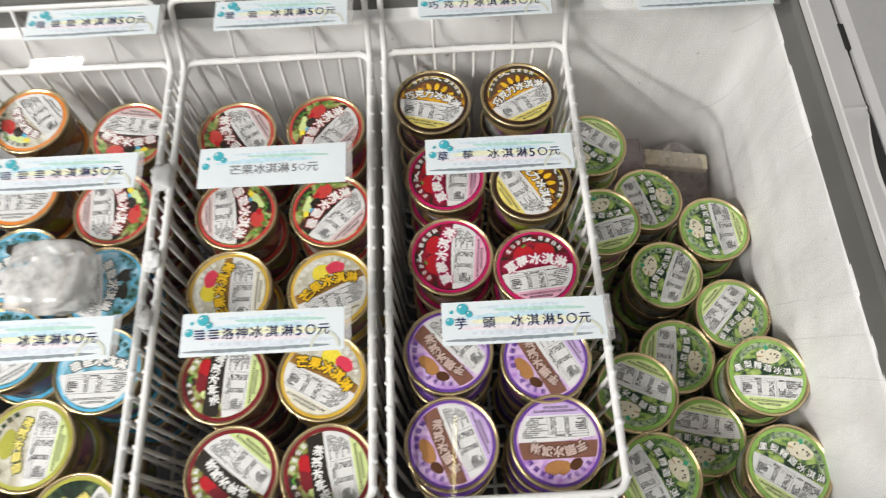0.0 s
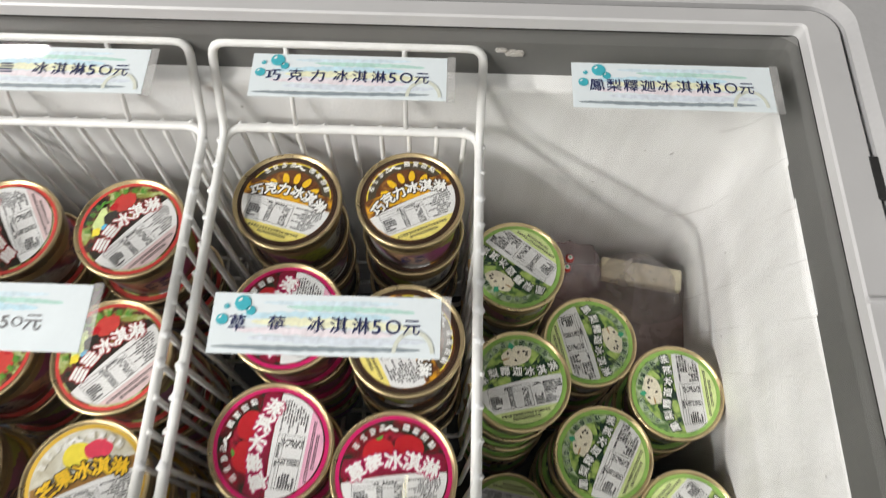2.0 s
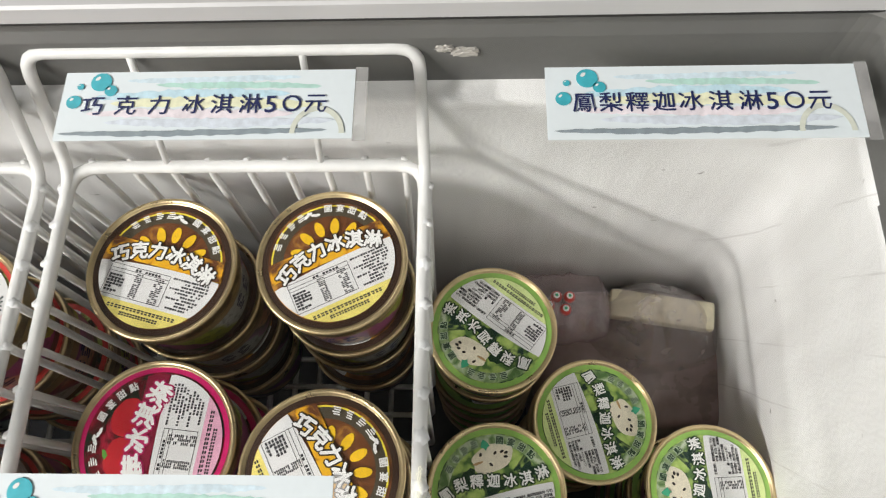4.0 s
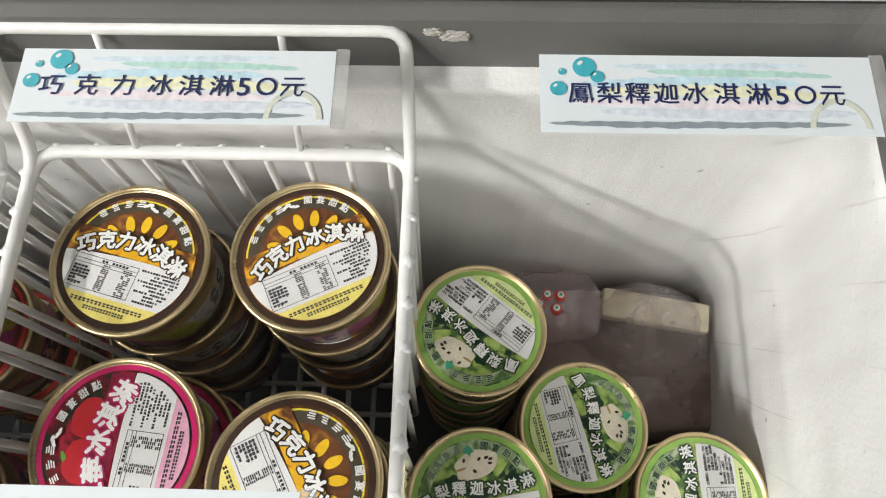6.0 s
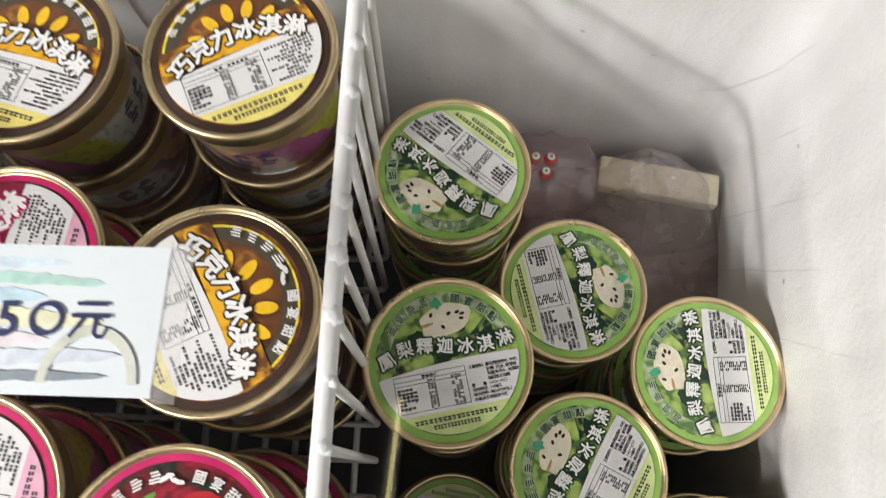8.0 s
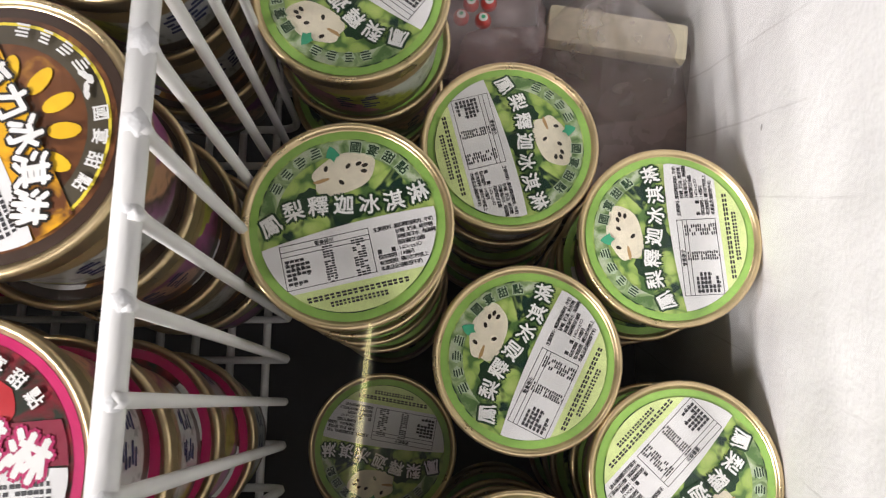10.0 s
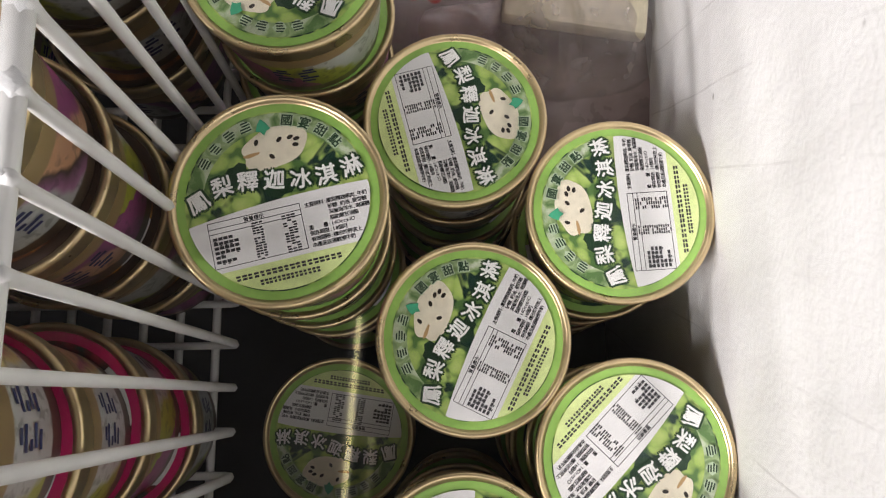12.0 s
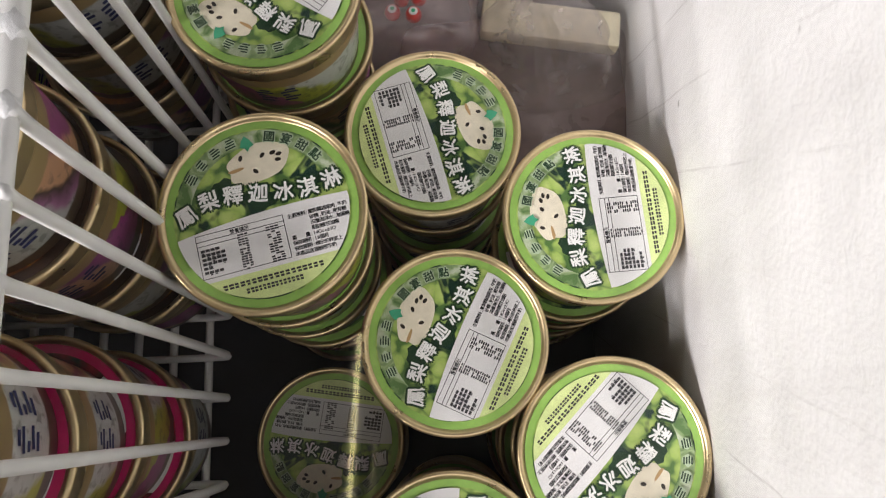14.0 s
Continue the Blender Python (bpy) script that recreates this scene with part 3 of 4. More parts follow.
def flavour_art(kind, lid):
    """The printed picture, lettering and sticker of one flavour, as parts of the lid."""
    f = FLAVOURS[kind]
    z = [PANEL]

    def up():
        z[0] += 0.00012
        return z[0]
    part("border", lathe([(0, up()), (RP, z[0])], 48), f["border"], lid)
    part("picture", lathe([(0, up()), (RP * f.get("ring", 0.915), z[0])], 48), f["picture"], lid)
    zf = up()
    for k, (nm, pts, mt) in enumerate(f["fruit"]):
        part(nm, flat([(x * RP, y * RP) for x, y in pts], zf + 0.00005 * k), mt, lid)
    z[0] = zf + 0.00005 * len(f["fruit"])
    if f.get("band"):
        part("title_band", flat(clip_band(lambda x: f.get("band_top", 0.38) * RP, lambda x: f.get("band_low", 0.0) * RP, RP * 0.9), up()), f["band"], lid)
    part("sticker", flat(clip_band(sticker_top, lambda x: RP * -0.605, RP * 0.905), up()), PAPER, lid, "white paper sticker")
    part("foot_field", flat(clip_band(lambda x: RP * -0.605, None, RP * 0.905), z[0]), f["foot"], lid)
    part("small_print", small_print(up(), 11, kind == "green"), INK, lid, "black small print")
    size = RP * f.get("size", 0.245)
    items = wave_title(f["title"], size) if kind == "green" else arc_title(f["title"], RP * 1.35, RP * (-1.35 + 0.225), size, 90, f.get("gap", 1.02))
    part("title_outline", lettering(items, up(), f.get("edge", 0.115), 8), f["outline"], lid)
    part("title", lettering(items, up(), f.get("thin", 0.042), 5), f["ink"], lid, "flavour name in white characters")
    small = arc_title("國宴甜點", RP * 0.81, 0, RP * 0.125, 53, 1.45)
    if f.get("halo"):
        part("motto_halo", lettering(small, up(), 0.11, 9), f["halo"], lid)
    part("motto", lettering(small, up(), 0.03, 3), f["small"], lid)
    bm = bmesh.new()
    rnd = random.Random(21)
    for a in (141, 128, 115, 102):
        cx, cy, t = RP * 0.81 * math.cos(radians(a)), RP * 0.81 * math.sin(radians(a)), radians(a - 90)
        strokes = [(rnd.uniform(-0.01, 0.01), dy, rnd.uniform(0.07, 0.115), 0.017) for dy in (0.044, 0.015, -0.015, -0.044)]
        for k, (dx, dy, bw, bh) in enumerate(strokes):
            q = [(-bw / 2 + dx, -bh / 2 + dy), (bw / 2 + dx, -bh / 2 + dy), (bw / 2 + dx, bh / 2 + dy), (-bw / 2 + dx, bh / 2 + dy)]
            flat([(cx + RP * (x * math.cos(t) - y * math.sin(t)), cy + RP * (x * math.sin(t) + y * math.cos(t))) for x, y in q], z[0] + k * 0.000005, bm)
    if f.get("halo"):
        back = bmesh.new()
        for a in (141, 128, 115, 102):
            flat([(x * RP, y * RP) for x, y in blob(0.81 * math.cos(radians(a)), 0.81 * math.sin(radians(a)), 0.068, 0.064, radians(a - 90), 12, 0.15, a)], z[0] - 0.00004, back)
        part("mark_halo", back, f["halo"], lid)
    part("maker_mark", bm, f["small"], lid)
    if kind == "green":
        part("emblem", flat([(x * RP, y * RP) for x, y in ((-0.075, 0.72), (-0.05, 0.79), (-0.01, 0.84), (0.03, 0.80), (0.075, 0.72), (0.03, 0.705), (0.0, 0.66), (-0.03, 0.705))], up()), f["emblem"], lid)
        return
    bm = flat([(x * RP, y * RP) for x, y in swash(-0.06, 0.785, 0.15, 0.055, 5, 0.05, 8)], up())
    flat([(x * RP, y * RP) for x, y in swash(0.04, 0.750, 0.15, 0.050, 9, -0.06, 8)], z[0] + 0.00003, bm)
    part("emblem", bm, f["emblem"], lid)


def body_material(kind, a, b, c):
    """Printed paper wall of a cup: gold band above, slanting fields of ink and pale fruit below."""
    m, N, L, B = nodes_of(kind + "_cup_wall")
    v = coords(N)
    gate = N.new("ShaderNodeSeparateXYZ")
    L.new(v, gate.inputs[0])

    def sums(op, p, q, r=None):
        n = N.new("ShaderNodeMath")
        n.operation = op
        for k, w in enumerate((p, q, r)):
            if w is None:
                continue
            if isinstance(w, (int, float)):
                n.inputs[k].default_value = w
            else:
                L.new(w, n.inputs[k])
        return n.outputs[0]
    turn = sums("MULTIPLY", sums("ARCTAN2", gate.outputs["Y"], gate.outputs["X"]), 1.0 / math.pi)
    slant = sums("MULTIPLY_ADD", gate.outputs["Z"], 9.0, turn)
    wavy = sums("MULTIPLY_ADD", noise_tex(N, L, v, 45, 3, 0.5, 0.3), 0.30, slant)
    lime, pale, peach, plum = (0.42, 0.47, 0.04), (0.60, 0.63, 0.62), (0.62, 0.34, 0.20), (0.28, 0.05, 0.20)
    pic = ramp(N, L, sums("FRACT", wavy, 0.0), [(0.0, lime), (0.16, lime), (0.19, pale), (0.46, shade(pale, 0.85)), (0.50, c), (0.58, a), (0.61, peach), (0.74, peach), (0.77, plum), (0.95, shade(plum, 1.4))])
    spots = ramp(N, L, noise_tex(N, L, v, 260, 2), [(0.36, (0.25, 0.27, 0.25)), (0.46, (1, 1, 1))])
    inked = N.new("ShaderNodeMix")
    inked.data_type, inked.blend_type = "RGBA", "MULTIPLY"
    inked.inputs[0].default_value = 0.6
    L.new(pic, inked.inputs[6]), L.new(spots, inked.inputs[7])
    pic = inked.outputs[2]
    sep = N.new("ShaderNodeSeparateXYZ")
    L.new(v, sep.inputs[0])
    rng = N.new("ShaderNodeMapRange")
    rng.inputs[1].default_value, rng.inputs[2].default_value = 0.0275, 0.0285
    L.new(sep.outputs["Z"], rng.inputs[0])
    mix = N.new("ShaderNodeMix")
    mix.data_type = "RGBA"
    L.new(rng.outputs[0], mix.inputs[0])
    L.new(pic, mix.inputs[6])
    mix.inputs[7].default_value = (0.40, 0.285, 0.135, 1)
    low = N.new("ShaderNodeMapRange")
    low.inputs[1].default_value, low.inputs[2].default_value = 0.0055, 0.0065
    L.new(sep.outputs["Z"], low.inputs[0])
    foot = N.new("ShaderNodeMix")
    foot.data_type = "RGBA"
    L.new(low.outputs[0], foot.inputs[0]), L.new(mix.outputs[2], foot.inputs[7])
    foot.inputs[6].default_value = (0.10, 0.065, 0.035, 1)
    L.new(foot.outputs[2], B.inputs["Base Color"])
    foil = N.new("ShaderNodeMath")
    foil.operation = "MULTIPLY"
    foil.inputs[1].default_value = 0.4
    L.new(rng.outputs[0], foil.inputs[0]), L.new(foil.outputs[0], B.inputs["Metallic"])
    B.inputs["Roughness"].default_value, B.inputs["Coat Weight"].default_value = 0.38, 0.2
    return m


def P_(name, c, **k):
    return surface(name, c, k.pop("rough", 0.35), 0, k.pop("vary", 0.18), k.pop("scale", 120), 0, 500, 0.2)


SEED_INK = P_("seed_ink", (0.025, 0.02, 0.015))
CREAM = P_("cream_flesh", (0.80, 0.74, 0.58))
LEAF = P_("leaf_ink", (0.10, 0.30, 0.04))
DEEP = P_("deep_green_ink", (0.012, 0.045, 0.018))
EMERALD = P_("emerald_ink", (0.02, 0.42, 0.20))
YELLOW = P_("yellow_ink", (0.86, 0.52, 0.02))
LEMON = P_("lemon_ink", (0.85, 0.70, 0.06))
RED = P_("berry_red_ink", (0.50, 0.014, 0.022))
SCARLET = P_("scarlet_ink", (0.60, 0.06, 0.05))
PINK = P_("pink_ink", (0.80, 0.42, 0.56))
MAGENTA = P_("magenta_ink", (0.50, 0.012, 0.12))
BROWN = P_("brown_ink", (0.09, 0.035, 0.015))
MAROON = P_("maroon_ink", (0.20, 0.012, 0.02))
PURPLE = P_("purple_ink", (0.13, 0.05, 0.32))
LILAC = P_("lilac_ink", (0.62, 0.46, 0.78))
TAN = P_("tan_ink", (0.42, 0.20, 0.07))
SKY = P_("sky_blue_ink", (0.10, 0.45, 0.72))
OLIVE = P_("olive_ink", (0.42, 0.42, 0.06))
LIME = P_("lime_ink", (0.29, 0.51, 0.11))
PALE_LIME = P_("pale_lime_ink", (0.64, 0.75, 0.32))
PALE_YELLOW = P_("pale_yellow_ink", (0.84, 0.72, 0.20))

custard = [("pale_arc", [(r * math.cos(radians(a)), r * math.sin(radians(a))) for r, span in ((0.90, range(12, 169, 6)), (0.74, range(168, 11, -6))) for a in span], patchwork("pale_leaf_arc", [(0.38, (0.10, 0.20, 0.06)), (0.50, (0.33, 0.45, 0.22)), (0.62, (0.55, 0.62, 0.46))], 110)), ("leaf_shade", blob(-0.34, 0.30, 0.13, 0.15, 0.4, 14, 0.3, 1), DEEP), ("leaf_shade", blob(0.05, 0.12, 0.16, 0.11, 0, 14, 0.3, 2), DEEP),
           ("fruit_half", [(0.06 + 0.35 * k * math.cos(a), 0.53 + 0.21 * k * math.sin(a) + 0.04 * math.cos(a)) for a in [2 * math.pi * i / 40 for i in range(40)] for k in (1 - 0.16 * math.exp(-((a - math.pi) / 0.34) ** 2) + 0.03 * math.sin(5 * a),)], CREAM), ("stalk_core", blob(-0.17, 0.50, 0.10, 0.020, 0.1, 10, 0.2, 3), P_("core_ink", (0.50, 0.32, 0.14)))]
custard += [("seed", blob(x, y, 0.035, 0.022, t, 8), SEED_INK) for x, y, t in ((-0.10, 0.62, 1.2), (0.13, 0.60, 0.7), (0.24, 0.60, 0.3), (0.30, 0.57, 0.1), (0.28, 0.51, -0.2), (0.03, 0.44, -0.9))]
ARC = [(r * math.cos(radians(a)), r * math.sin(radians(a))) for r, span in ((0.875, range(0, 181, 9)), (0.85, range(180, -1, -9))) for a in span]
petals = [("dark_arc", [(r * math.cos(radians(a)), r * math.sin(radians(a))) for r, span in ((0.86, range(18, 163, 8)), (0.70, range(162, 17, -8))) for a in span], P_("umber_ink", (0.075, 0.062, 0.040))), ("yellow_line", ARC, LEMON)] + [("petal", blob(0.03 + 0.50 * math.cos(radians(a)), 0.02 + 0.50 * math.sin(radians(a)), 0.125, 0.066, radians(a), 14, 0.03, 2), YELLOW) for a in (38, 66, 92, 118, 146)]
berries = [("berry", blob(-0.26, 0.40, 0.27, 0.22, 0.3, 16, 0.05, 2), RED), ("berry", blob(0.28, 0.44, 0.27, 0.21, -0.3, 16, 0.05, 7), RED), ("leaf", blob(-0.22, 0.62, 0.08, 0.03, 0.5, 10, 0.3, 3), LEAF)]
mangoes = [("fruit", blob(-0.05, 0.52, 0.25, 0.21, 0.2, 16, 0.04, 2), LEMON), ("fruit", blob(0.32, 0.50, 0.25, 0.17, -0.2, 16, 0.04, 3), P_("blush_ink", (0.72, 0.05, 0.10)))]
mulberry = [("leaf", blob(-0.30, 0.54, 0.25, 0.14, 0.6, 12, 0.2, 2), PALE_LIME), ("bloom", blob(-0.52, 0.40, 0.10, 0.08, 0.3, 12, 0.2, 9), LEMON), ("berry", blob(-0.14, 0.40, 0.22, 0.17, 0.2, 14, 0.2, 3), SEED_INK), ("fruit", blob(0.28, 0.54, 0.24, 0.18, 0, 14, 0.1, 5), SCARLET), ("berry", blob(0.05, 0.60, 0.09, 0.08, 0, 12, 0.2, 6), RED), ("berry", blob(-0.34, 0.36, 0.08, 0.07, 0, 12, 0.2, 7), SKY)]
roselle = [("petal", blob(-0.1, 0.48, 0.30, 0.17, 0.3, 14, 0.2, 2), MAROON), ("bud", blob(0.28, 0.46, 0.20, 0.16, 0, 14, 0.15, 5), RED), ("leaf", blob(-0.42, 0.34, 0.16, 0.10, 0.9, 12, 0.2, 6), PALE_LIME)]
tubers = [("tuber", blob(0.05, 0.58, 0.30, 0.17, 0.1, 16, 0.06, 2), TAN), ("tuber", blob(-0.36, 0.52, 0.17, 0.12, 0.6, 14, 0.06, 4), BROWN)]
cow = [("patch", blob(-0.2, 0.52, 0.16, 0.20, 0.3, 12, 0.3, 2), SEED_INK), ("patch", blob(0.22, 0.46, 0.22, 0.15, 0.1, 12, 0.3, 5), SEED_INK), ("patch", blob(0.02, 0.30, 0.14, 0.10, 0, 12, 0.3, 8), WHITE_INK)]
melon = [("fruit", blob(0.0, 0.50, 0.34, 0.20, 0, 16, 0.05, 2), OLIVE)]

LEAFY = scaly("leaf_picture", (0.50, 0.63, 0.19), (0.35, 0.50, 0.12), (0.09, 0.19, 0.05), (0.008, 0.036, 0.024), 120, 55)
COCOA = patchwork("cocoa_picture", [(0.36, (0.06, 0.022, 0.010)), (0.52, (0.19, 0.07, 0.025)), (0.64, (0.55, 0.27, 0.04))], 55)
BERRY = patchwork("berry_picture", [(0.40, (0.015, 0.025, 0.014)), (0.50, (0.16, 0.008, 0.016)), (0.62, (0.46, 0.018, 0.05))], 70)
VIOLET = patchwork("violet_picture", [(0.35, (0.42, 0.20, 0.58)), (0.5, (0.68, 0.50, 0.76)), (0.68, (0.76, 0.45, 0.68))], 50)
HARVEST = patchwork("harvest_picture", [(0.32, (0.36, 0.31, 0.20)), (0.5, (0.62, 0.60, 0.50)), (0.66, (0.76, 0.75, 0.70))], 60)
ORCHARD = patchwork("orchard_picture", [(0.36, (0.02, 0.03, 0.02)), (0.47, (0.14, 0.03, 0.025)), (0.53, (0.30, 0.36, 0.08)), (0.64, (0.62, 0.64, 0.40))], 80)
CARAMEL = patchwork("caramel_picture", [(0.40, (0.14, 0.05, 0.02)), (0.50, (0.78, 0.38, 0.02)), (0.66, (0.86, 0.55, 0.03))], 70)
MEADOW = patchwork("meadow_picture", [(0.36, (0.03, 0.08, 0.03)), (0.5, (0.20, 0.50, 0.68)), (0.64, (0.66, 0.78, 0.82))], 50)

FLAVOURS = {
    "green": dict(border=LIME, picture=LEAFY, fruit=custard, foot=PALE_LIME, title="鳳梨釋迦冰淇淋", outline=DEEP, ink=WHITE_INK, small=DEEP, halo=P_("sage_ink", (0.46, 0.57, 0.40)), emblem=P_("sea_green_ink", (0.05, 0.36, 0.20)), size=0.215, gap=1.10, thin=0.026, edge=0.15,
                  wall=((0.05, 0.13, 0.03), (0.40, 0.52, 0.12), (0.60, 0.42, 0.40)), words="green and gold tin-lidded ice cream cup with custard apple print"),
    "choc": dict(border=P_("dark_brown_ink", (0.040, 0.020, 0.012)), picture=COCOA, fruit=petals, foot=PALE_YELLOW, title="巧克力冰淇淋", outline=SEED_INK, ink=WHITE_INK, small=WHITE_INK, emblem=WHITE_INK, size=0.272, band=CARAMEL, band_top=0.30,
                 wall=((0.05, 0.03, 0.02), (0.42, 0.46, 0.06), (0.40, 0.16, 0.34)), words="brown chocolate ice cream cup with yellow petals on its lid"),
    "straw": dict(border=P_("crimson_ink", (0.58, 0.012, 0.13)), picture=BERRY, fruit=berries, foot=PINK, title="草莓冰淇淋", outline=MAGENTA, ink=WHITE_INK, small=WHITE_INK, emblem=WHITE_INK, size=0.32, band=P_("dark_crimson_ink", (0.24, 0.008, 0.035)), band_top=0.30, ring=0.93,
                  wall=((0.30, 0.012, 0.12), (0.42, 0.05, 0.26), (0.60, 0.52, 0.20)), words="crimson strawberry ice cream cup with gold rim and paper sticker"),
    "taro": dict(ring=0.935, border=PURPLE, picture=VIOLET, fruit=tubers, foot=LILAC, title="芋頭冰淇淋", outline=BROWN, ink=P_("taro_ink", (0.55, 0.42, 0.38)), small=PURPLE, emblem=LILAC, size=0.26, band=P_("taro_band", (0.22, 0.10, 0.07)),
                 wall=((0.12, 0.05, 0.25), (0.50, 0.30, 0.55), (0.30, 0.16, 0.07)), words="purple taro ice cream cup with gold rim and paper sticker"),
    "mango": dict(border=P_("amber_ink", (0.66, 0.42, 0.05)), picture=HARVEST, fruit=mangoes, foot=P_("cream_paper", (0.76, 0.73, 0.60)), title="芒果冰淇淋", outline=SEED_INK, ink=YELLOW, small=WHITE_INK, emblem=WHITE_INK, size=0.31, band=P_("brown_band", (0.30, 0.15, 0.03)), band_top=0.20, band_low=-0.05, ring=0.925,
                  wall=((0.35, 0.20, 0.03), (0.22, 0.10, 0.04), (0.55, 0.40, 0.10)), words="yellow mango ice cream cup with gold rim and paper sticker"),
    "mulberry": dict(border=SCARLET, picture=ORCHARD, fruit=mulberry, foot=P_("blush_paper", (0.68, 0.52, 0.52)), title="##冰淇淋", outline=P_("dull_red_ink", (0.34, 0.02, 0.025)), ink=WHITE_INK, small=LEAF, emblem=LEAF, size=0.31, band=SEED_INK, band_top=0.13, band_low=-0.08, ring=0.935,
                     wall=((0.30, 0.03, 0.03), (0.45, 0.33, 0.08), (0.20, 0.05, 0.12)), words="red-rimmed mixed berry ice cream cup with paper sticker"),
    "roselle": dict(border=MAROON, picture=ORCHARD, fruit=roselle, foot=PALE_LIME, title="洛神冰淇淋", outline=SEED_INK, ink=WHITE_INK, small=WHITE_INK, emblem=LEAF, size=0.25, band=SEED_INK,
                    wall=((0.20, 0.02, 0.03), (0.35, 0.25, 0.06), (0.10, 0.03, 0.03)), words="maroon roselle ice cream cup with gold rim and paper sticker"),
    "milk": dict(border=SKY, ring=0.945, picture=MEADOW, fruit=cow, foot=PAPER, title="##冰淇淋", outline=SEED_INK, ink=WHITE_INK, small=DEEP, emblem=SKY, size=0.28,
                 wall=((0.10, 0.35, 0.55), (0.60, 0.66, 0.70), (0.05, 0.06, 0.05)), words="sky-blue milk ice cream cup with black patches on its lid"),
    "melon": dict(border=OLIVE, picture=HARVEST, fruit=melon, foot=PALE_LIME, title="##冰淇淋", outline=DEEP, ink=PALE_YELLOW, small=DEEP, emblem=OLIVE, size=0.26,
                  wall=((0.25, 0.26, 0.04), (0.45, 0.45, 0.12), (0.12, 0.10, 0.03)), words="olive-yellow ice cream cup with gold rim and paper sticker"),
    "orange": dict(border=P_("orange_ink", (0.80, 0.26, 0.04)), picture=HARVEST, fruit=mulberry, foot=PAPER, title="##冰淇淋", outline=MAROON, ink=WHITE_INK, small=DEEP, emblem=LEAF, size=0.26,
                   wall=((0.45, 0.16, 0.03), (0.50, 0.40, 0.10), (0.30, 0.06, 0.03)), words="orange-rimmed ice cream cup with gold edge and paper sticker"),
}

FLAVOURS["dark"] = dict(FLAVOURS["melon"], picture=patchwork("dark_leaf_picture", [(0.38, (0.010, 0.018, 0.012)), (0.54, (0.03, 0.06, 0.03)), (0.66, (0.16, 0.22, 0.10))], 60),
                        words="dark green ice cream cup with lime rim and paper sticker")


def cup(kind, full):
    """One cup standing at its base: waxed paper wall and a tin lid with its printed art."""
    f = FLAVOURS[kind]
    root = new("ice_cream_cup")
    tagged(root, f["words"], "ice cream cup", kind + " ice cream cups")
    wall = lathe([(0, 0.0022), (0.0295, 0.0022), (0.0298, 0.0), (0.0312, 0.0), (0.0352, H - 0.011), (0.0352, H - 0.004)], 40)
    part("wall", wall, f["mat"], root, smooth=True)
    marks = bmesh.new()
    for a0 in (0.0,):
        for da, zz, w, h in [(d + sh, z, wd, 0.0017) for d in (0, 17) for z, wd, sh in ((0.0250, 7, 1), (0.0222, 12, 0), (0.0194, 5, -3), (0.0166, 11, 1), (0.0138, 9, -1))]:
            q = []
            for sa, sz in ((-1, -1), (1, -1), (1, 1), (-1, 1)):
                a, z1 = radians(a0 + da + sa * w / 2), zz + sz * h / 2
                r = 0.0312 + 0.0040 * z1 / (H - 0.011) + 0.00025
                q.append(marks.verts.new((r * math.cos(a), r * math.sin(a), z1)))
            marks.faces.new(q)
    mark = part("side_mark", marks, NAVY, root, "dark blue mark on the wall")
    for a0 in (120, 240):
        more = new("side_mark", mark.data)
        more.parent, more.matrix_basis = root, pose(0, 0, 0, 0, 0, a0)
    lid = part("lid", lathe([(0.0356, H - 0.0085), (0.0370, H - 0.0085), (0.0371, H - 0.0030), (R, H - 0.0022), (R + 0.0001, H - 0.0010), (R - 0.0006, H - 0.0001),
                             (R - 0.0016, H - 0.0001), (R - 0.0025, H - 0.0010), (RP + 0.0003, PANEL), (0, PANEL)], 56), GOLD, root, "gold lacquered tin lid", smooth=True)
    if full:
        flavour_art(kind, lid)
    else:
        part("border", lathe([(0, PANEL + 0.00012), (RP, PANEL + 0.00012)], 40), f["border"], lid)
        part("picture", lathe([(0, PANEL + 0.00024), (RP * 0.905, PANEL + 0.00024)], 40), f["picture"], lid)
        part("sticker", flat(clip_band(sticker_top, lambda x: RP * -0.605, RP * 0.905), PANEL + 0.00036), PAPER, lid)
    return root


PROTO = {}


def place(kind, full, x, y, z, turn):
    key = (kind, full)
    m = pose(x, y, z, 0, 0, turn)
    if key not in PROTO:
        if "mat" not in FLAVOURS[kind]:
            FLAVOURS[kind]["mat"] = body_material(kind, *FLAVOURS[kind]["wall"])
        PROTO[key] = cup(kind, full)
        PROTO[key].matrix_basis = m
        return PROTO[key]
    return copy_thing(PROTO[key], m)


def stack(kind, x, y, base, count, turn, seed, away=0.0):
    """count cups on top of one another; only the top one shows its whole lid. Tall stacks are squeezed to fit lid
    heights read from the view.
    away: how far the lower cups are pushed out from the point below the camera, to hide their lids from it."""
    out = Vector((x - 0.2255, y - 0.250)).normalized() * away
    rnd = random.Random(seed)
    pitch = PITCH if count < 6 else 0.0457
    for k in range(count):
        top = k == count - 1
        dx, dy = (0, 0) if top else (rnd.uniform(-0.0018, 0.0018), rnd.uniform(-0.0018, 0.0018))
        if not top:
            dx, dy = dx + out.x, dy + out.y
        place(kind, top, x + dx, y + dy, base + k * pitch, turn if top else rnd.uniform(0, 360))


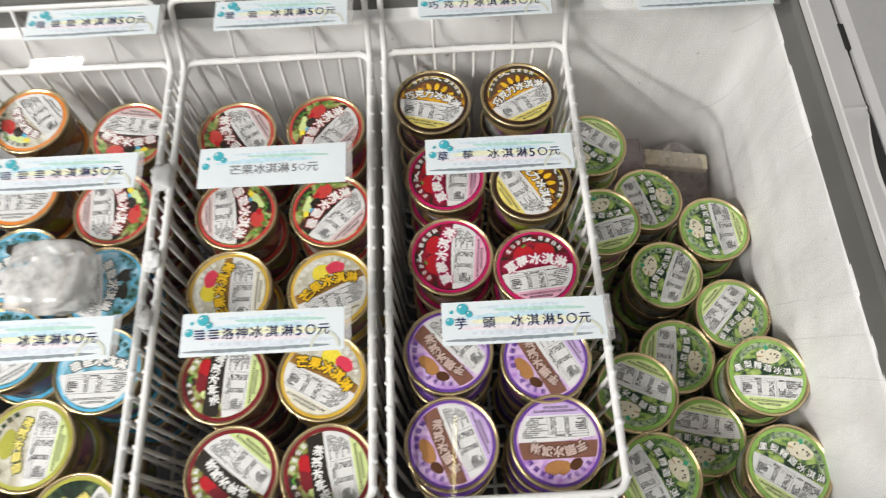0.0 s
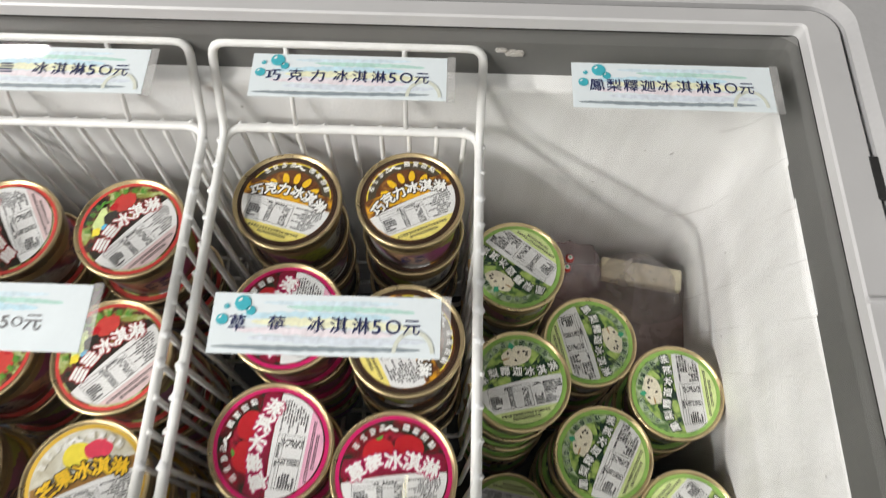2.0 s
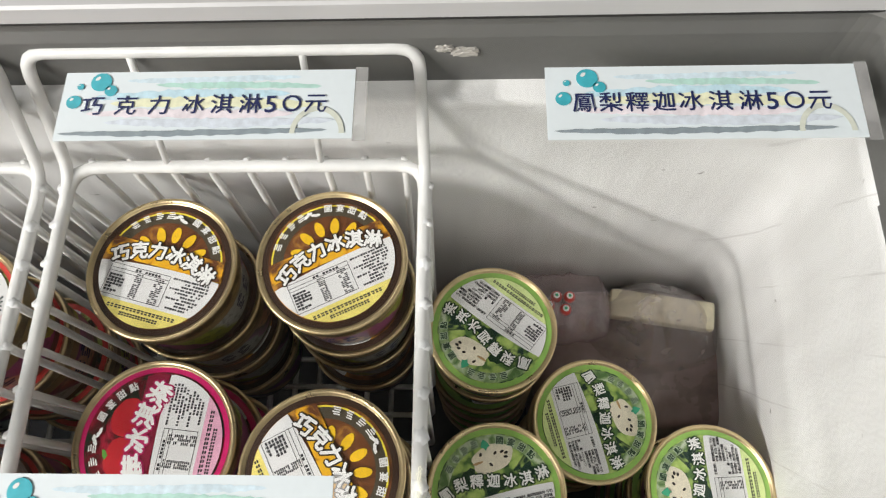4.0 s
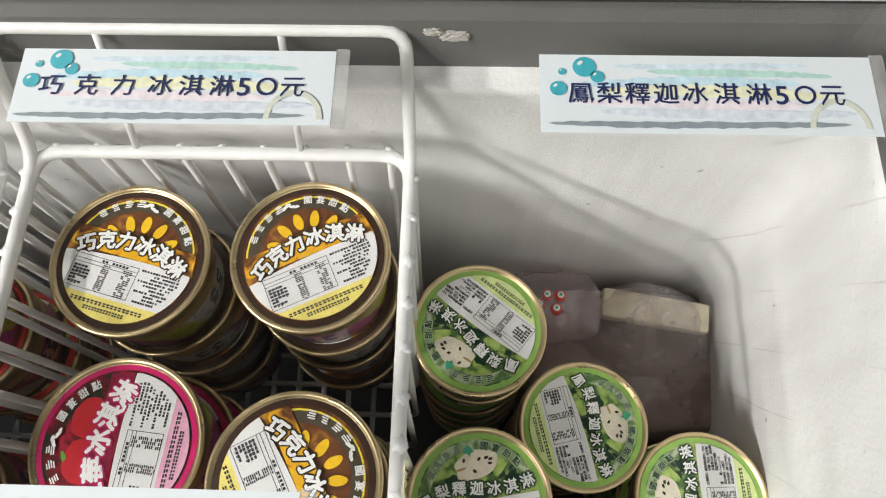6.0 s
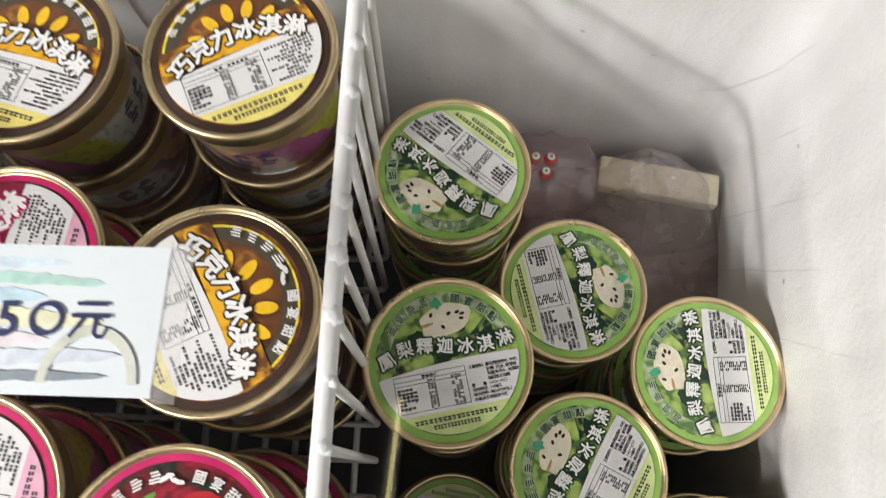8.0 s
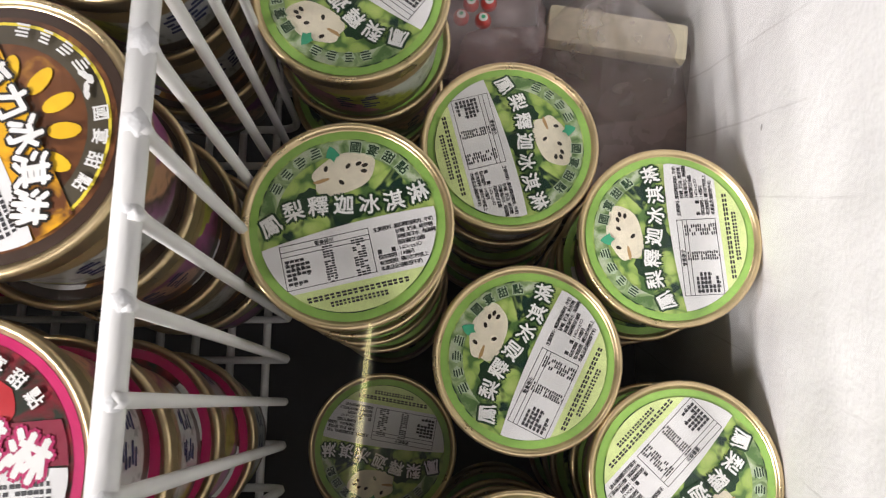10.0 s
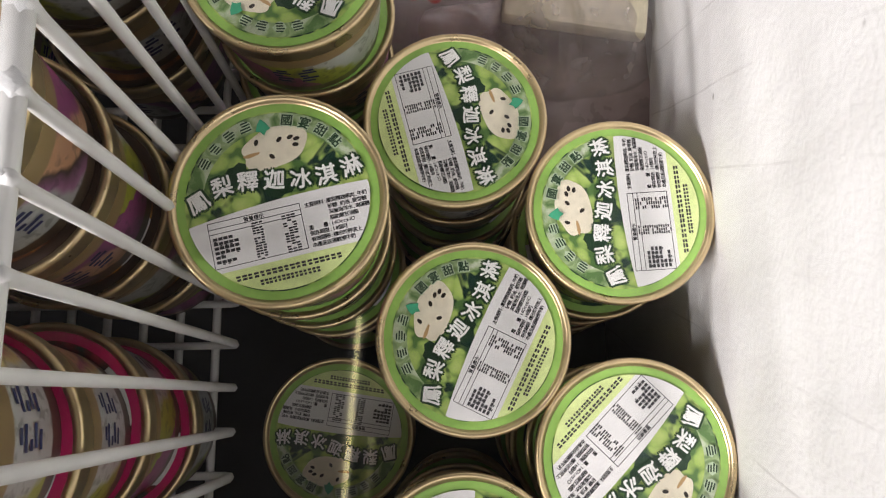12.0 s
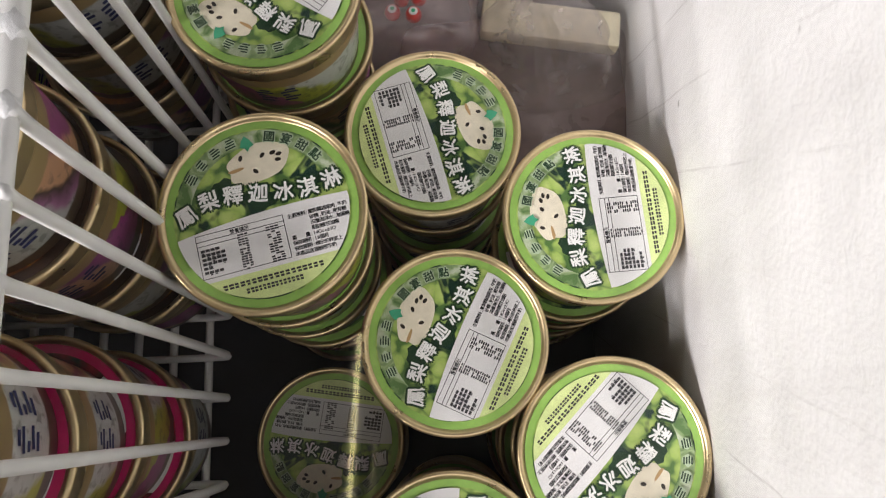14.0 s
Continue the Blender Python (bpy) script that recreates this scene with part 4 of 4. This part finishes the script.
BASKET_Z = 0.6045
LOOSE = [  # x, y, turn, count
    (0.162, 0.412, 142, 6), (0.2245, 0.366, -76, 5), (0.163, 0.3215, 13, 6), (0.2895, 0.3265, 93, 5), (0.230, 0.277, 63, 5), (0.2895, 0.231, 225, 5),
    (0.2255, 0.190, -103, 5), (0.2915, 0.1565, -8, 6), (0.170, 0.147, 152, 6), (0.240, 0.1115, 166, 5), (0.178, 0.0735, -70, 6), (0.2915, 0.0745, -35, 6), (0.166, 0.2375, 170, 3)]
for i, (x, y, a, n) in enumerate(LOOSE):
    stack("green", x, y, FLOOR_Z, n, a, 50 + i, 0.0 if x > 0.27 else 0.004)

BASKETED = [  # flavour, x, y, turn
    ("choc", -0.003, 0.423, -15), ("choc", 0.0815, 0.4265, 25), ("straw", 0.006, 0.339, 84), ("choc", 0.0835, 0.326, -62),
    ("straw", 0.0065, 0.2585, 84), ("straw", 0.0805, 0.2435, 5), ("taro", 0.000, 0.1725, 130), ("taro", 0.080, 0.162, 118), ("taro", -0.001, 0.097, 110), ("taro", 0.0825, 0.0945, 180),
    ("mulberry", -0.191, 0.396, 120), ("mulberry", -0.1065, 0.399, 48), ("mulberry", -0.186, 0.312, -85), ("mulberry", -0.100, 0.310, 45),
    ("mango", -0.187, 0.2365, 88), ("mango", -0.099, 0.233, 22), ("roselle", -0.186, 0.158, 85), ("mango", -0.1045, 0.1565, -30), ("roselle", -0.174, 0.0825, 140), ("roselle", -0.0985, 0.0805, 100),
    ("orange", -0.395, 0.425, 130), ("mulberry", -0.2945, 0.402, 170), ("orange", -0.390, 0.346, 0), ("mulberry", -0.2985, 0.3225, -85),
    ("milk", -0.375, 0.270, 10), ("milk", -0.2980, 0.2470, -85), ("milk", -0.375, 0.194, 30), ("milk", -0.2910, 0.1715, 0), ("melon", -0.3385, 0.1125, 85), ("dark", -0.2925, 0.0520, 60), ("melon", -0.3980, 0.0660, 110)]
for i, (kind, x, y, a) in enumerate(BASKETED):
    stack(kind, x, y, BASKET_Z, 4, a, 90 + i)


# ---- price tags on the glass ----
WASHES = [("wash", 0.002, 0.0115, 0.070, 0.0028, P_("blue_wash", (0.64, 0.77, 0.84), scale=300), 0.0005), ("wash", 0.012, 0.0085, 0.066, 0.0030, P_("green_wash", (0.47, 0.71, 0.64), scale=300), -0.002),
          ("wash", -0.006, 0.0045, 0.078, 0.0042, P_("cyan_wash", (0.55, 0.75, 0.84), scale=300), 0.0008), ("wash", 0.004, 0.0005, 0.084, 0.0048, P_("yellow_wash", (0.80, 0.81, 0.58), scale=300), -0.0008),
          ("wash", -0.006, -0.0042, 0.082, 0.0042, P_("pink_wash", (0.80, 0.74, 0.78), scale=300), 0), ("wash", 0.006, -0.0080, 0.090, 0.0040, P_("lilac_wash", (0.66, 0.72, 0.79), scale=300), 0.0005),
          ("grey_stroke", -0.004, -0.0125, 0.105, 0.0027, P_("grey_stroke", (0.27, 0.32, 0.35), scale=300), 0.0004)]


def price_tag(x, y, text, lead=(), w=0.116, h=0.0320, turn=0.0, plain=False):
    """A laminated card with brushed washes, bubbles and a hand-set flavour and price."""
    root = new("price_tag")
    root.matrix_basis = pose(x, y, GLASS_Z + 0.0004, 0, 0, turn)
    tagged(root, "pale laminated price tag with blue bubbles stuck on the glass", "price tag", "price tags")
    part("card", box(-w / 2, -h / 2, 0, w / 2, h / 2, 0.0005), CARD, root)
    part("clear_edge", box(w / 2, -h / 2 - 0.001, 0, w / 2 + 0.005, h / 2 + 0.001, 0.0004), TAPE, root, "clear laminate edge").visible_shadow = False
    z = 0.0005
    for k, (nm, cx, cy, sw, sh, mt, lean) in enumerate(WASHES):
        if plain and k not in (0, 1, 2):
            continue
        z += 0.00006
        part(nm, flat(swash(cx, cy, sw, sh, k + 3, lean), z), mt, root)
    z += 0.00006
    for bx, by, r in ((-0.043, 0.0105, 0.0042), (-0.0385, 0.0065, 0.0025), (-0.051, 0.0085, 0.0014), (-0.0525, 0.0015, 0.0030)):
        bub = part("bubble", flat(blob(bx, by, r, r, 0, 20), z), TEAL, root)
        part("glint", flat(blob(bx - r * 0.35, by + r * 0.4, r * 0.3, r * 0.18, 0.7, 8), z + 0.00006), WHITE_INK, bub)
    if not plain:
        bm = bmesh.new()
        for k in range(24):
            a0, a1 = radians(180 * k / 24), radians(180 * (k + 1) / 24)
            flat([(0.0445 + r * math.cos(a), -0.0135 + r * 1.15 * math.sin(a)) for r, a in ((0.0105, a0), (0.0105, a1), (0.0085, a1), (0.0085, a0))], z, bm)
        part("rainbow", bm, P_("rainbow_wash", (0.66, 0.69, 0.60)), root)
    z += 0.00008
    size = 0.0092
    tail = "冰淇淋50元"
    spots = dict(zip(range(len(tail)), (-0.0047, 0.0066, 0.0178, 0.0258, 0.0340, 0.0434)))
    named = len(text) - len(tail)
    total = named + len(lead)
    items = [("#" if i < len(lead) else text[i - len(lead)], -0.0446 + 0.0399 * i / total, -0.0004, size, 0.0) for i in range(total)]
    if plain:
        items = [(ch, -0.029 + 0.0095 * i, -0.003, size * 1.05, 0.0) for i, ch in enumerate(text[:-3])]
        items += [(ch, 0.0175 + 0.0062 * k + (0.002 if ch == "元" else 0), -0.003, size * 1.05 * (0.8 if ch == "0" else 1), 0.0) for k, ch in enumerate("50元")]
    for i, ch in enumerate("" if plain else tail):
        items.append((ch, spots[i], -0.0002, size * (1.15 if ch in "50" else 1.0), 0.0))
    bm = lettering(items, z, 0.014, 3)
    part("lettering", bm, GREY_INK if plain else NAVY, root, "dark handwritten characters")
    return root


price_tag(0.0470, 0.4570, "巧克力冰淇淋50元", h=0.0308)
price_tag(0.2380, 0.4560, "鳳梨釋迦冰淇淋50元", w=0.118)
price_tag(0.048, 0.3030, "草莓冰淇淋50元")
price_tag(0.0545, 0.1645, "芋頭冰淇淋50元")
price_tag(-0.131, 0.4570, "冰淇淋50元", (1, 1))
price_tag(-0.131, 0.3030, "芒果冰淇淋50元", plain=True, h=0.036)
price_tag(-0.131, 0.1660, "洛神冰淇淋50元", (1, 1))
price_tag(-0.2965, 0.4575, "冰淇淋50元", (1, 1, 1))
price_tag(-0.2965, 0.3055, "冰淇淋50元", (1, 1, 1))
price_tag(-0.2965, 0.1680, "冰淇淋50元", (1, 1))


# ---- bags in the corner ----
def crumple(rx, ry, rz, seed, amount, freq, sub=5):
    """A crumpled bag: a squared ball pushed in and out by folded noise."""
    bm = bmesh.new()
    bmesh.ops.create_icosphere(bm, subdivisions=sub, radius=1)
    for v in bm.verts:
        p = v.co.copy()
        n = p.normalized()
        k = 1.0 / max(0.35, max(abs(n.x), abs(n.y), abs(n.z))) ** 0.55
        f = 1 - abs(noise.noise(n * freq + Vector((seed, 0, 0)))) * 2.2 * amount + amount * noise.noise(n * freq * 3 + Vector((0, seed, 0))) * 0.7
        v.co = Vector((n.x * rx, n.y * ry, n.z * rz)) * k * f
    return bm


def tent(rx, ry, low, high, seed, folds, deep, rows=7, seg=40):
    """Gathered film: a rounded foot that draws up to a ridge, with sharp radial folds."""
    bm = bmesh.new()
    rings = []
    for k in range(rows + 1):
        f = k / rows
        ring = []
        for i in range(seg):
            a = 2 * math.pi * i / seg
            fold = 1 + deep * (0.35 + 0.65 * f) * (abs(noise.noise(Vector((math.cos(a) * folds, math.sin(a) * folds, seed + f * 0.8)))) * 2 - 0.5)
            kx, ky = (1 - f) ** 0.75 * 0.85 + 0.15 * (1 - f), (1 - f) ** 0.85 * 0.95 + 0.03
            ring.append(bm.verts.new((rx * kx * fold * math.cos(a) - 0.018 * f, ry * ky * fold * math.sin(a) + 0.006 * f,
                                      low + (high - low) * f ** 0.85 + 0.004 * noise.noise(Vector((math.cos(a) * 2, math.sin(a) * 2, f * 3 + seed))))))
        rings.append(ring)
    for p, q in zip(rings, rings[1:]):
        for i in range(seg):
            bm.faces.new((p[i], p[(i + 1) % seg], q[(i + 1) % seg], q[i]))
    bm.faces.new(rings[-1])
    bm.faces.new(rings[0][::-1])
    return bm


sack = link("packed_bag", crumple(0.088, 0.064, 0.066, 3.0, 0.05, 1.3), SHADE_CLOTH, smooth=True)
sack.location = (0.278, 0.430, FLOOR_Z + 0.069)
tagged(sack, "dark brownish plastic sack lying in the freezer corner", "plastic bag")
bag = new("clear_bag")
bag.location = (0.275, 0.450, 0.560)
tagged(bag, "clear crumpled plastic bag holding a pale yellow block", "plastic bag")
part("film", tent(0.058, 0.042, -0.005, 0.080, 8.0, 1.5, 0.16), FILM, bag, "clear gathered film", smooth=False).location = (0.020, 0.0, 0.0)
blk = part("pale_block", box(-0.044, -0.0115, -0.006, 0.034, 0.0105, 0.006), P_("pale_butter", (0.76, 0.70, 0.52), rough=0.6), bag, "pale yellow block", bevel=0.003)
blk.matrix_basis = pose(0.0225, 0.0085, 0.031, 0, 3, -8)
beads = new("bead_bag")
beads.location = (0.217, 0.456, 0.604)
tagged(beads, "small clear bag with red beads", "plastic bag")
part("film", crumple(0.036, 0.026, 0.024, 5.0, 0.12, 1.6, 4), BEAD_FILM, beads, "clear film", smooth=True)
for i, (dx, dy, dz) in enumerate(((-0.006, 0.004, 0.019), (0.003, 0.003, 0.021), (0.000, -0.006, 0.020), (-0.011, -0.002, 0.016))):
    bm = bmesh.new()
    bmesh.ops.create_uvsphere(bm, u_segments=14, v_segments=9, radius=0.0043)
    bead = part("bead", bm, SCARLET, beads, smooth=True)
    bead.location = (dx, dy, dz)
    bm = lathe([(0.0011, 0.0043), (0.0021, 0.0042), (0.0024, 0.0037), (0.0011, 0.0038)], 12)
    part("bead_ring", bm, WHITE_INK, bead)
    part("bead_eye", lathe([(0, 0.00445), (0.0011, 0.0043)], 10), EMERALD, bead)

wad = link("crumpled_wrapper", crumple(0.038, 0.034, 0.018, 12.0, 0.10, 1.5, 4), MILKY, smooth=True)
wad.location = (-0.336, 0.250, 0.8085)
tagged(wad, "crumpled milky plastic wrapper lying on the cups", "wrapper")
for i, (x, y, r) in enumerate(((-0.2475, 0.340, 0.011), (-0.2475, 0.259, 0.009), (-0.2475, 0.205, 0.007))):
    lump = link("ice_lump", crumple(r * 0.95, r * 1.2, r * 0.8, 20.0 + i, 0.3, 3.0, 3), RIME, smooth=True)
    lump.location = (x, y, 0.8125)
    tagged(lump, "lump of white rime frozen between two basket rails", "ice", "rime lumps")
for i, (x, z, r) in enumerate(((0.148, 0.8625, 0.0050), (0.139, 0.8650, 0.0034))):
    chip = part("rime_chip", crumple(r * 1.3, 0.0016, r * 0.6, 31.0 + i, 0.3, 2.5, 3), DULL_ICE, freezer, "chip of rime on the collar")
    chip.location = (x, Y1 - 0.0006, z)
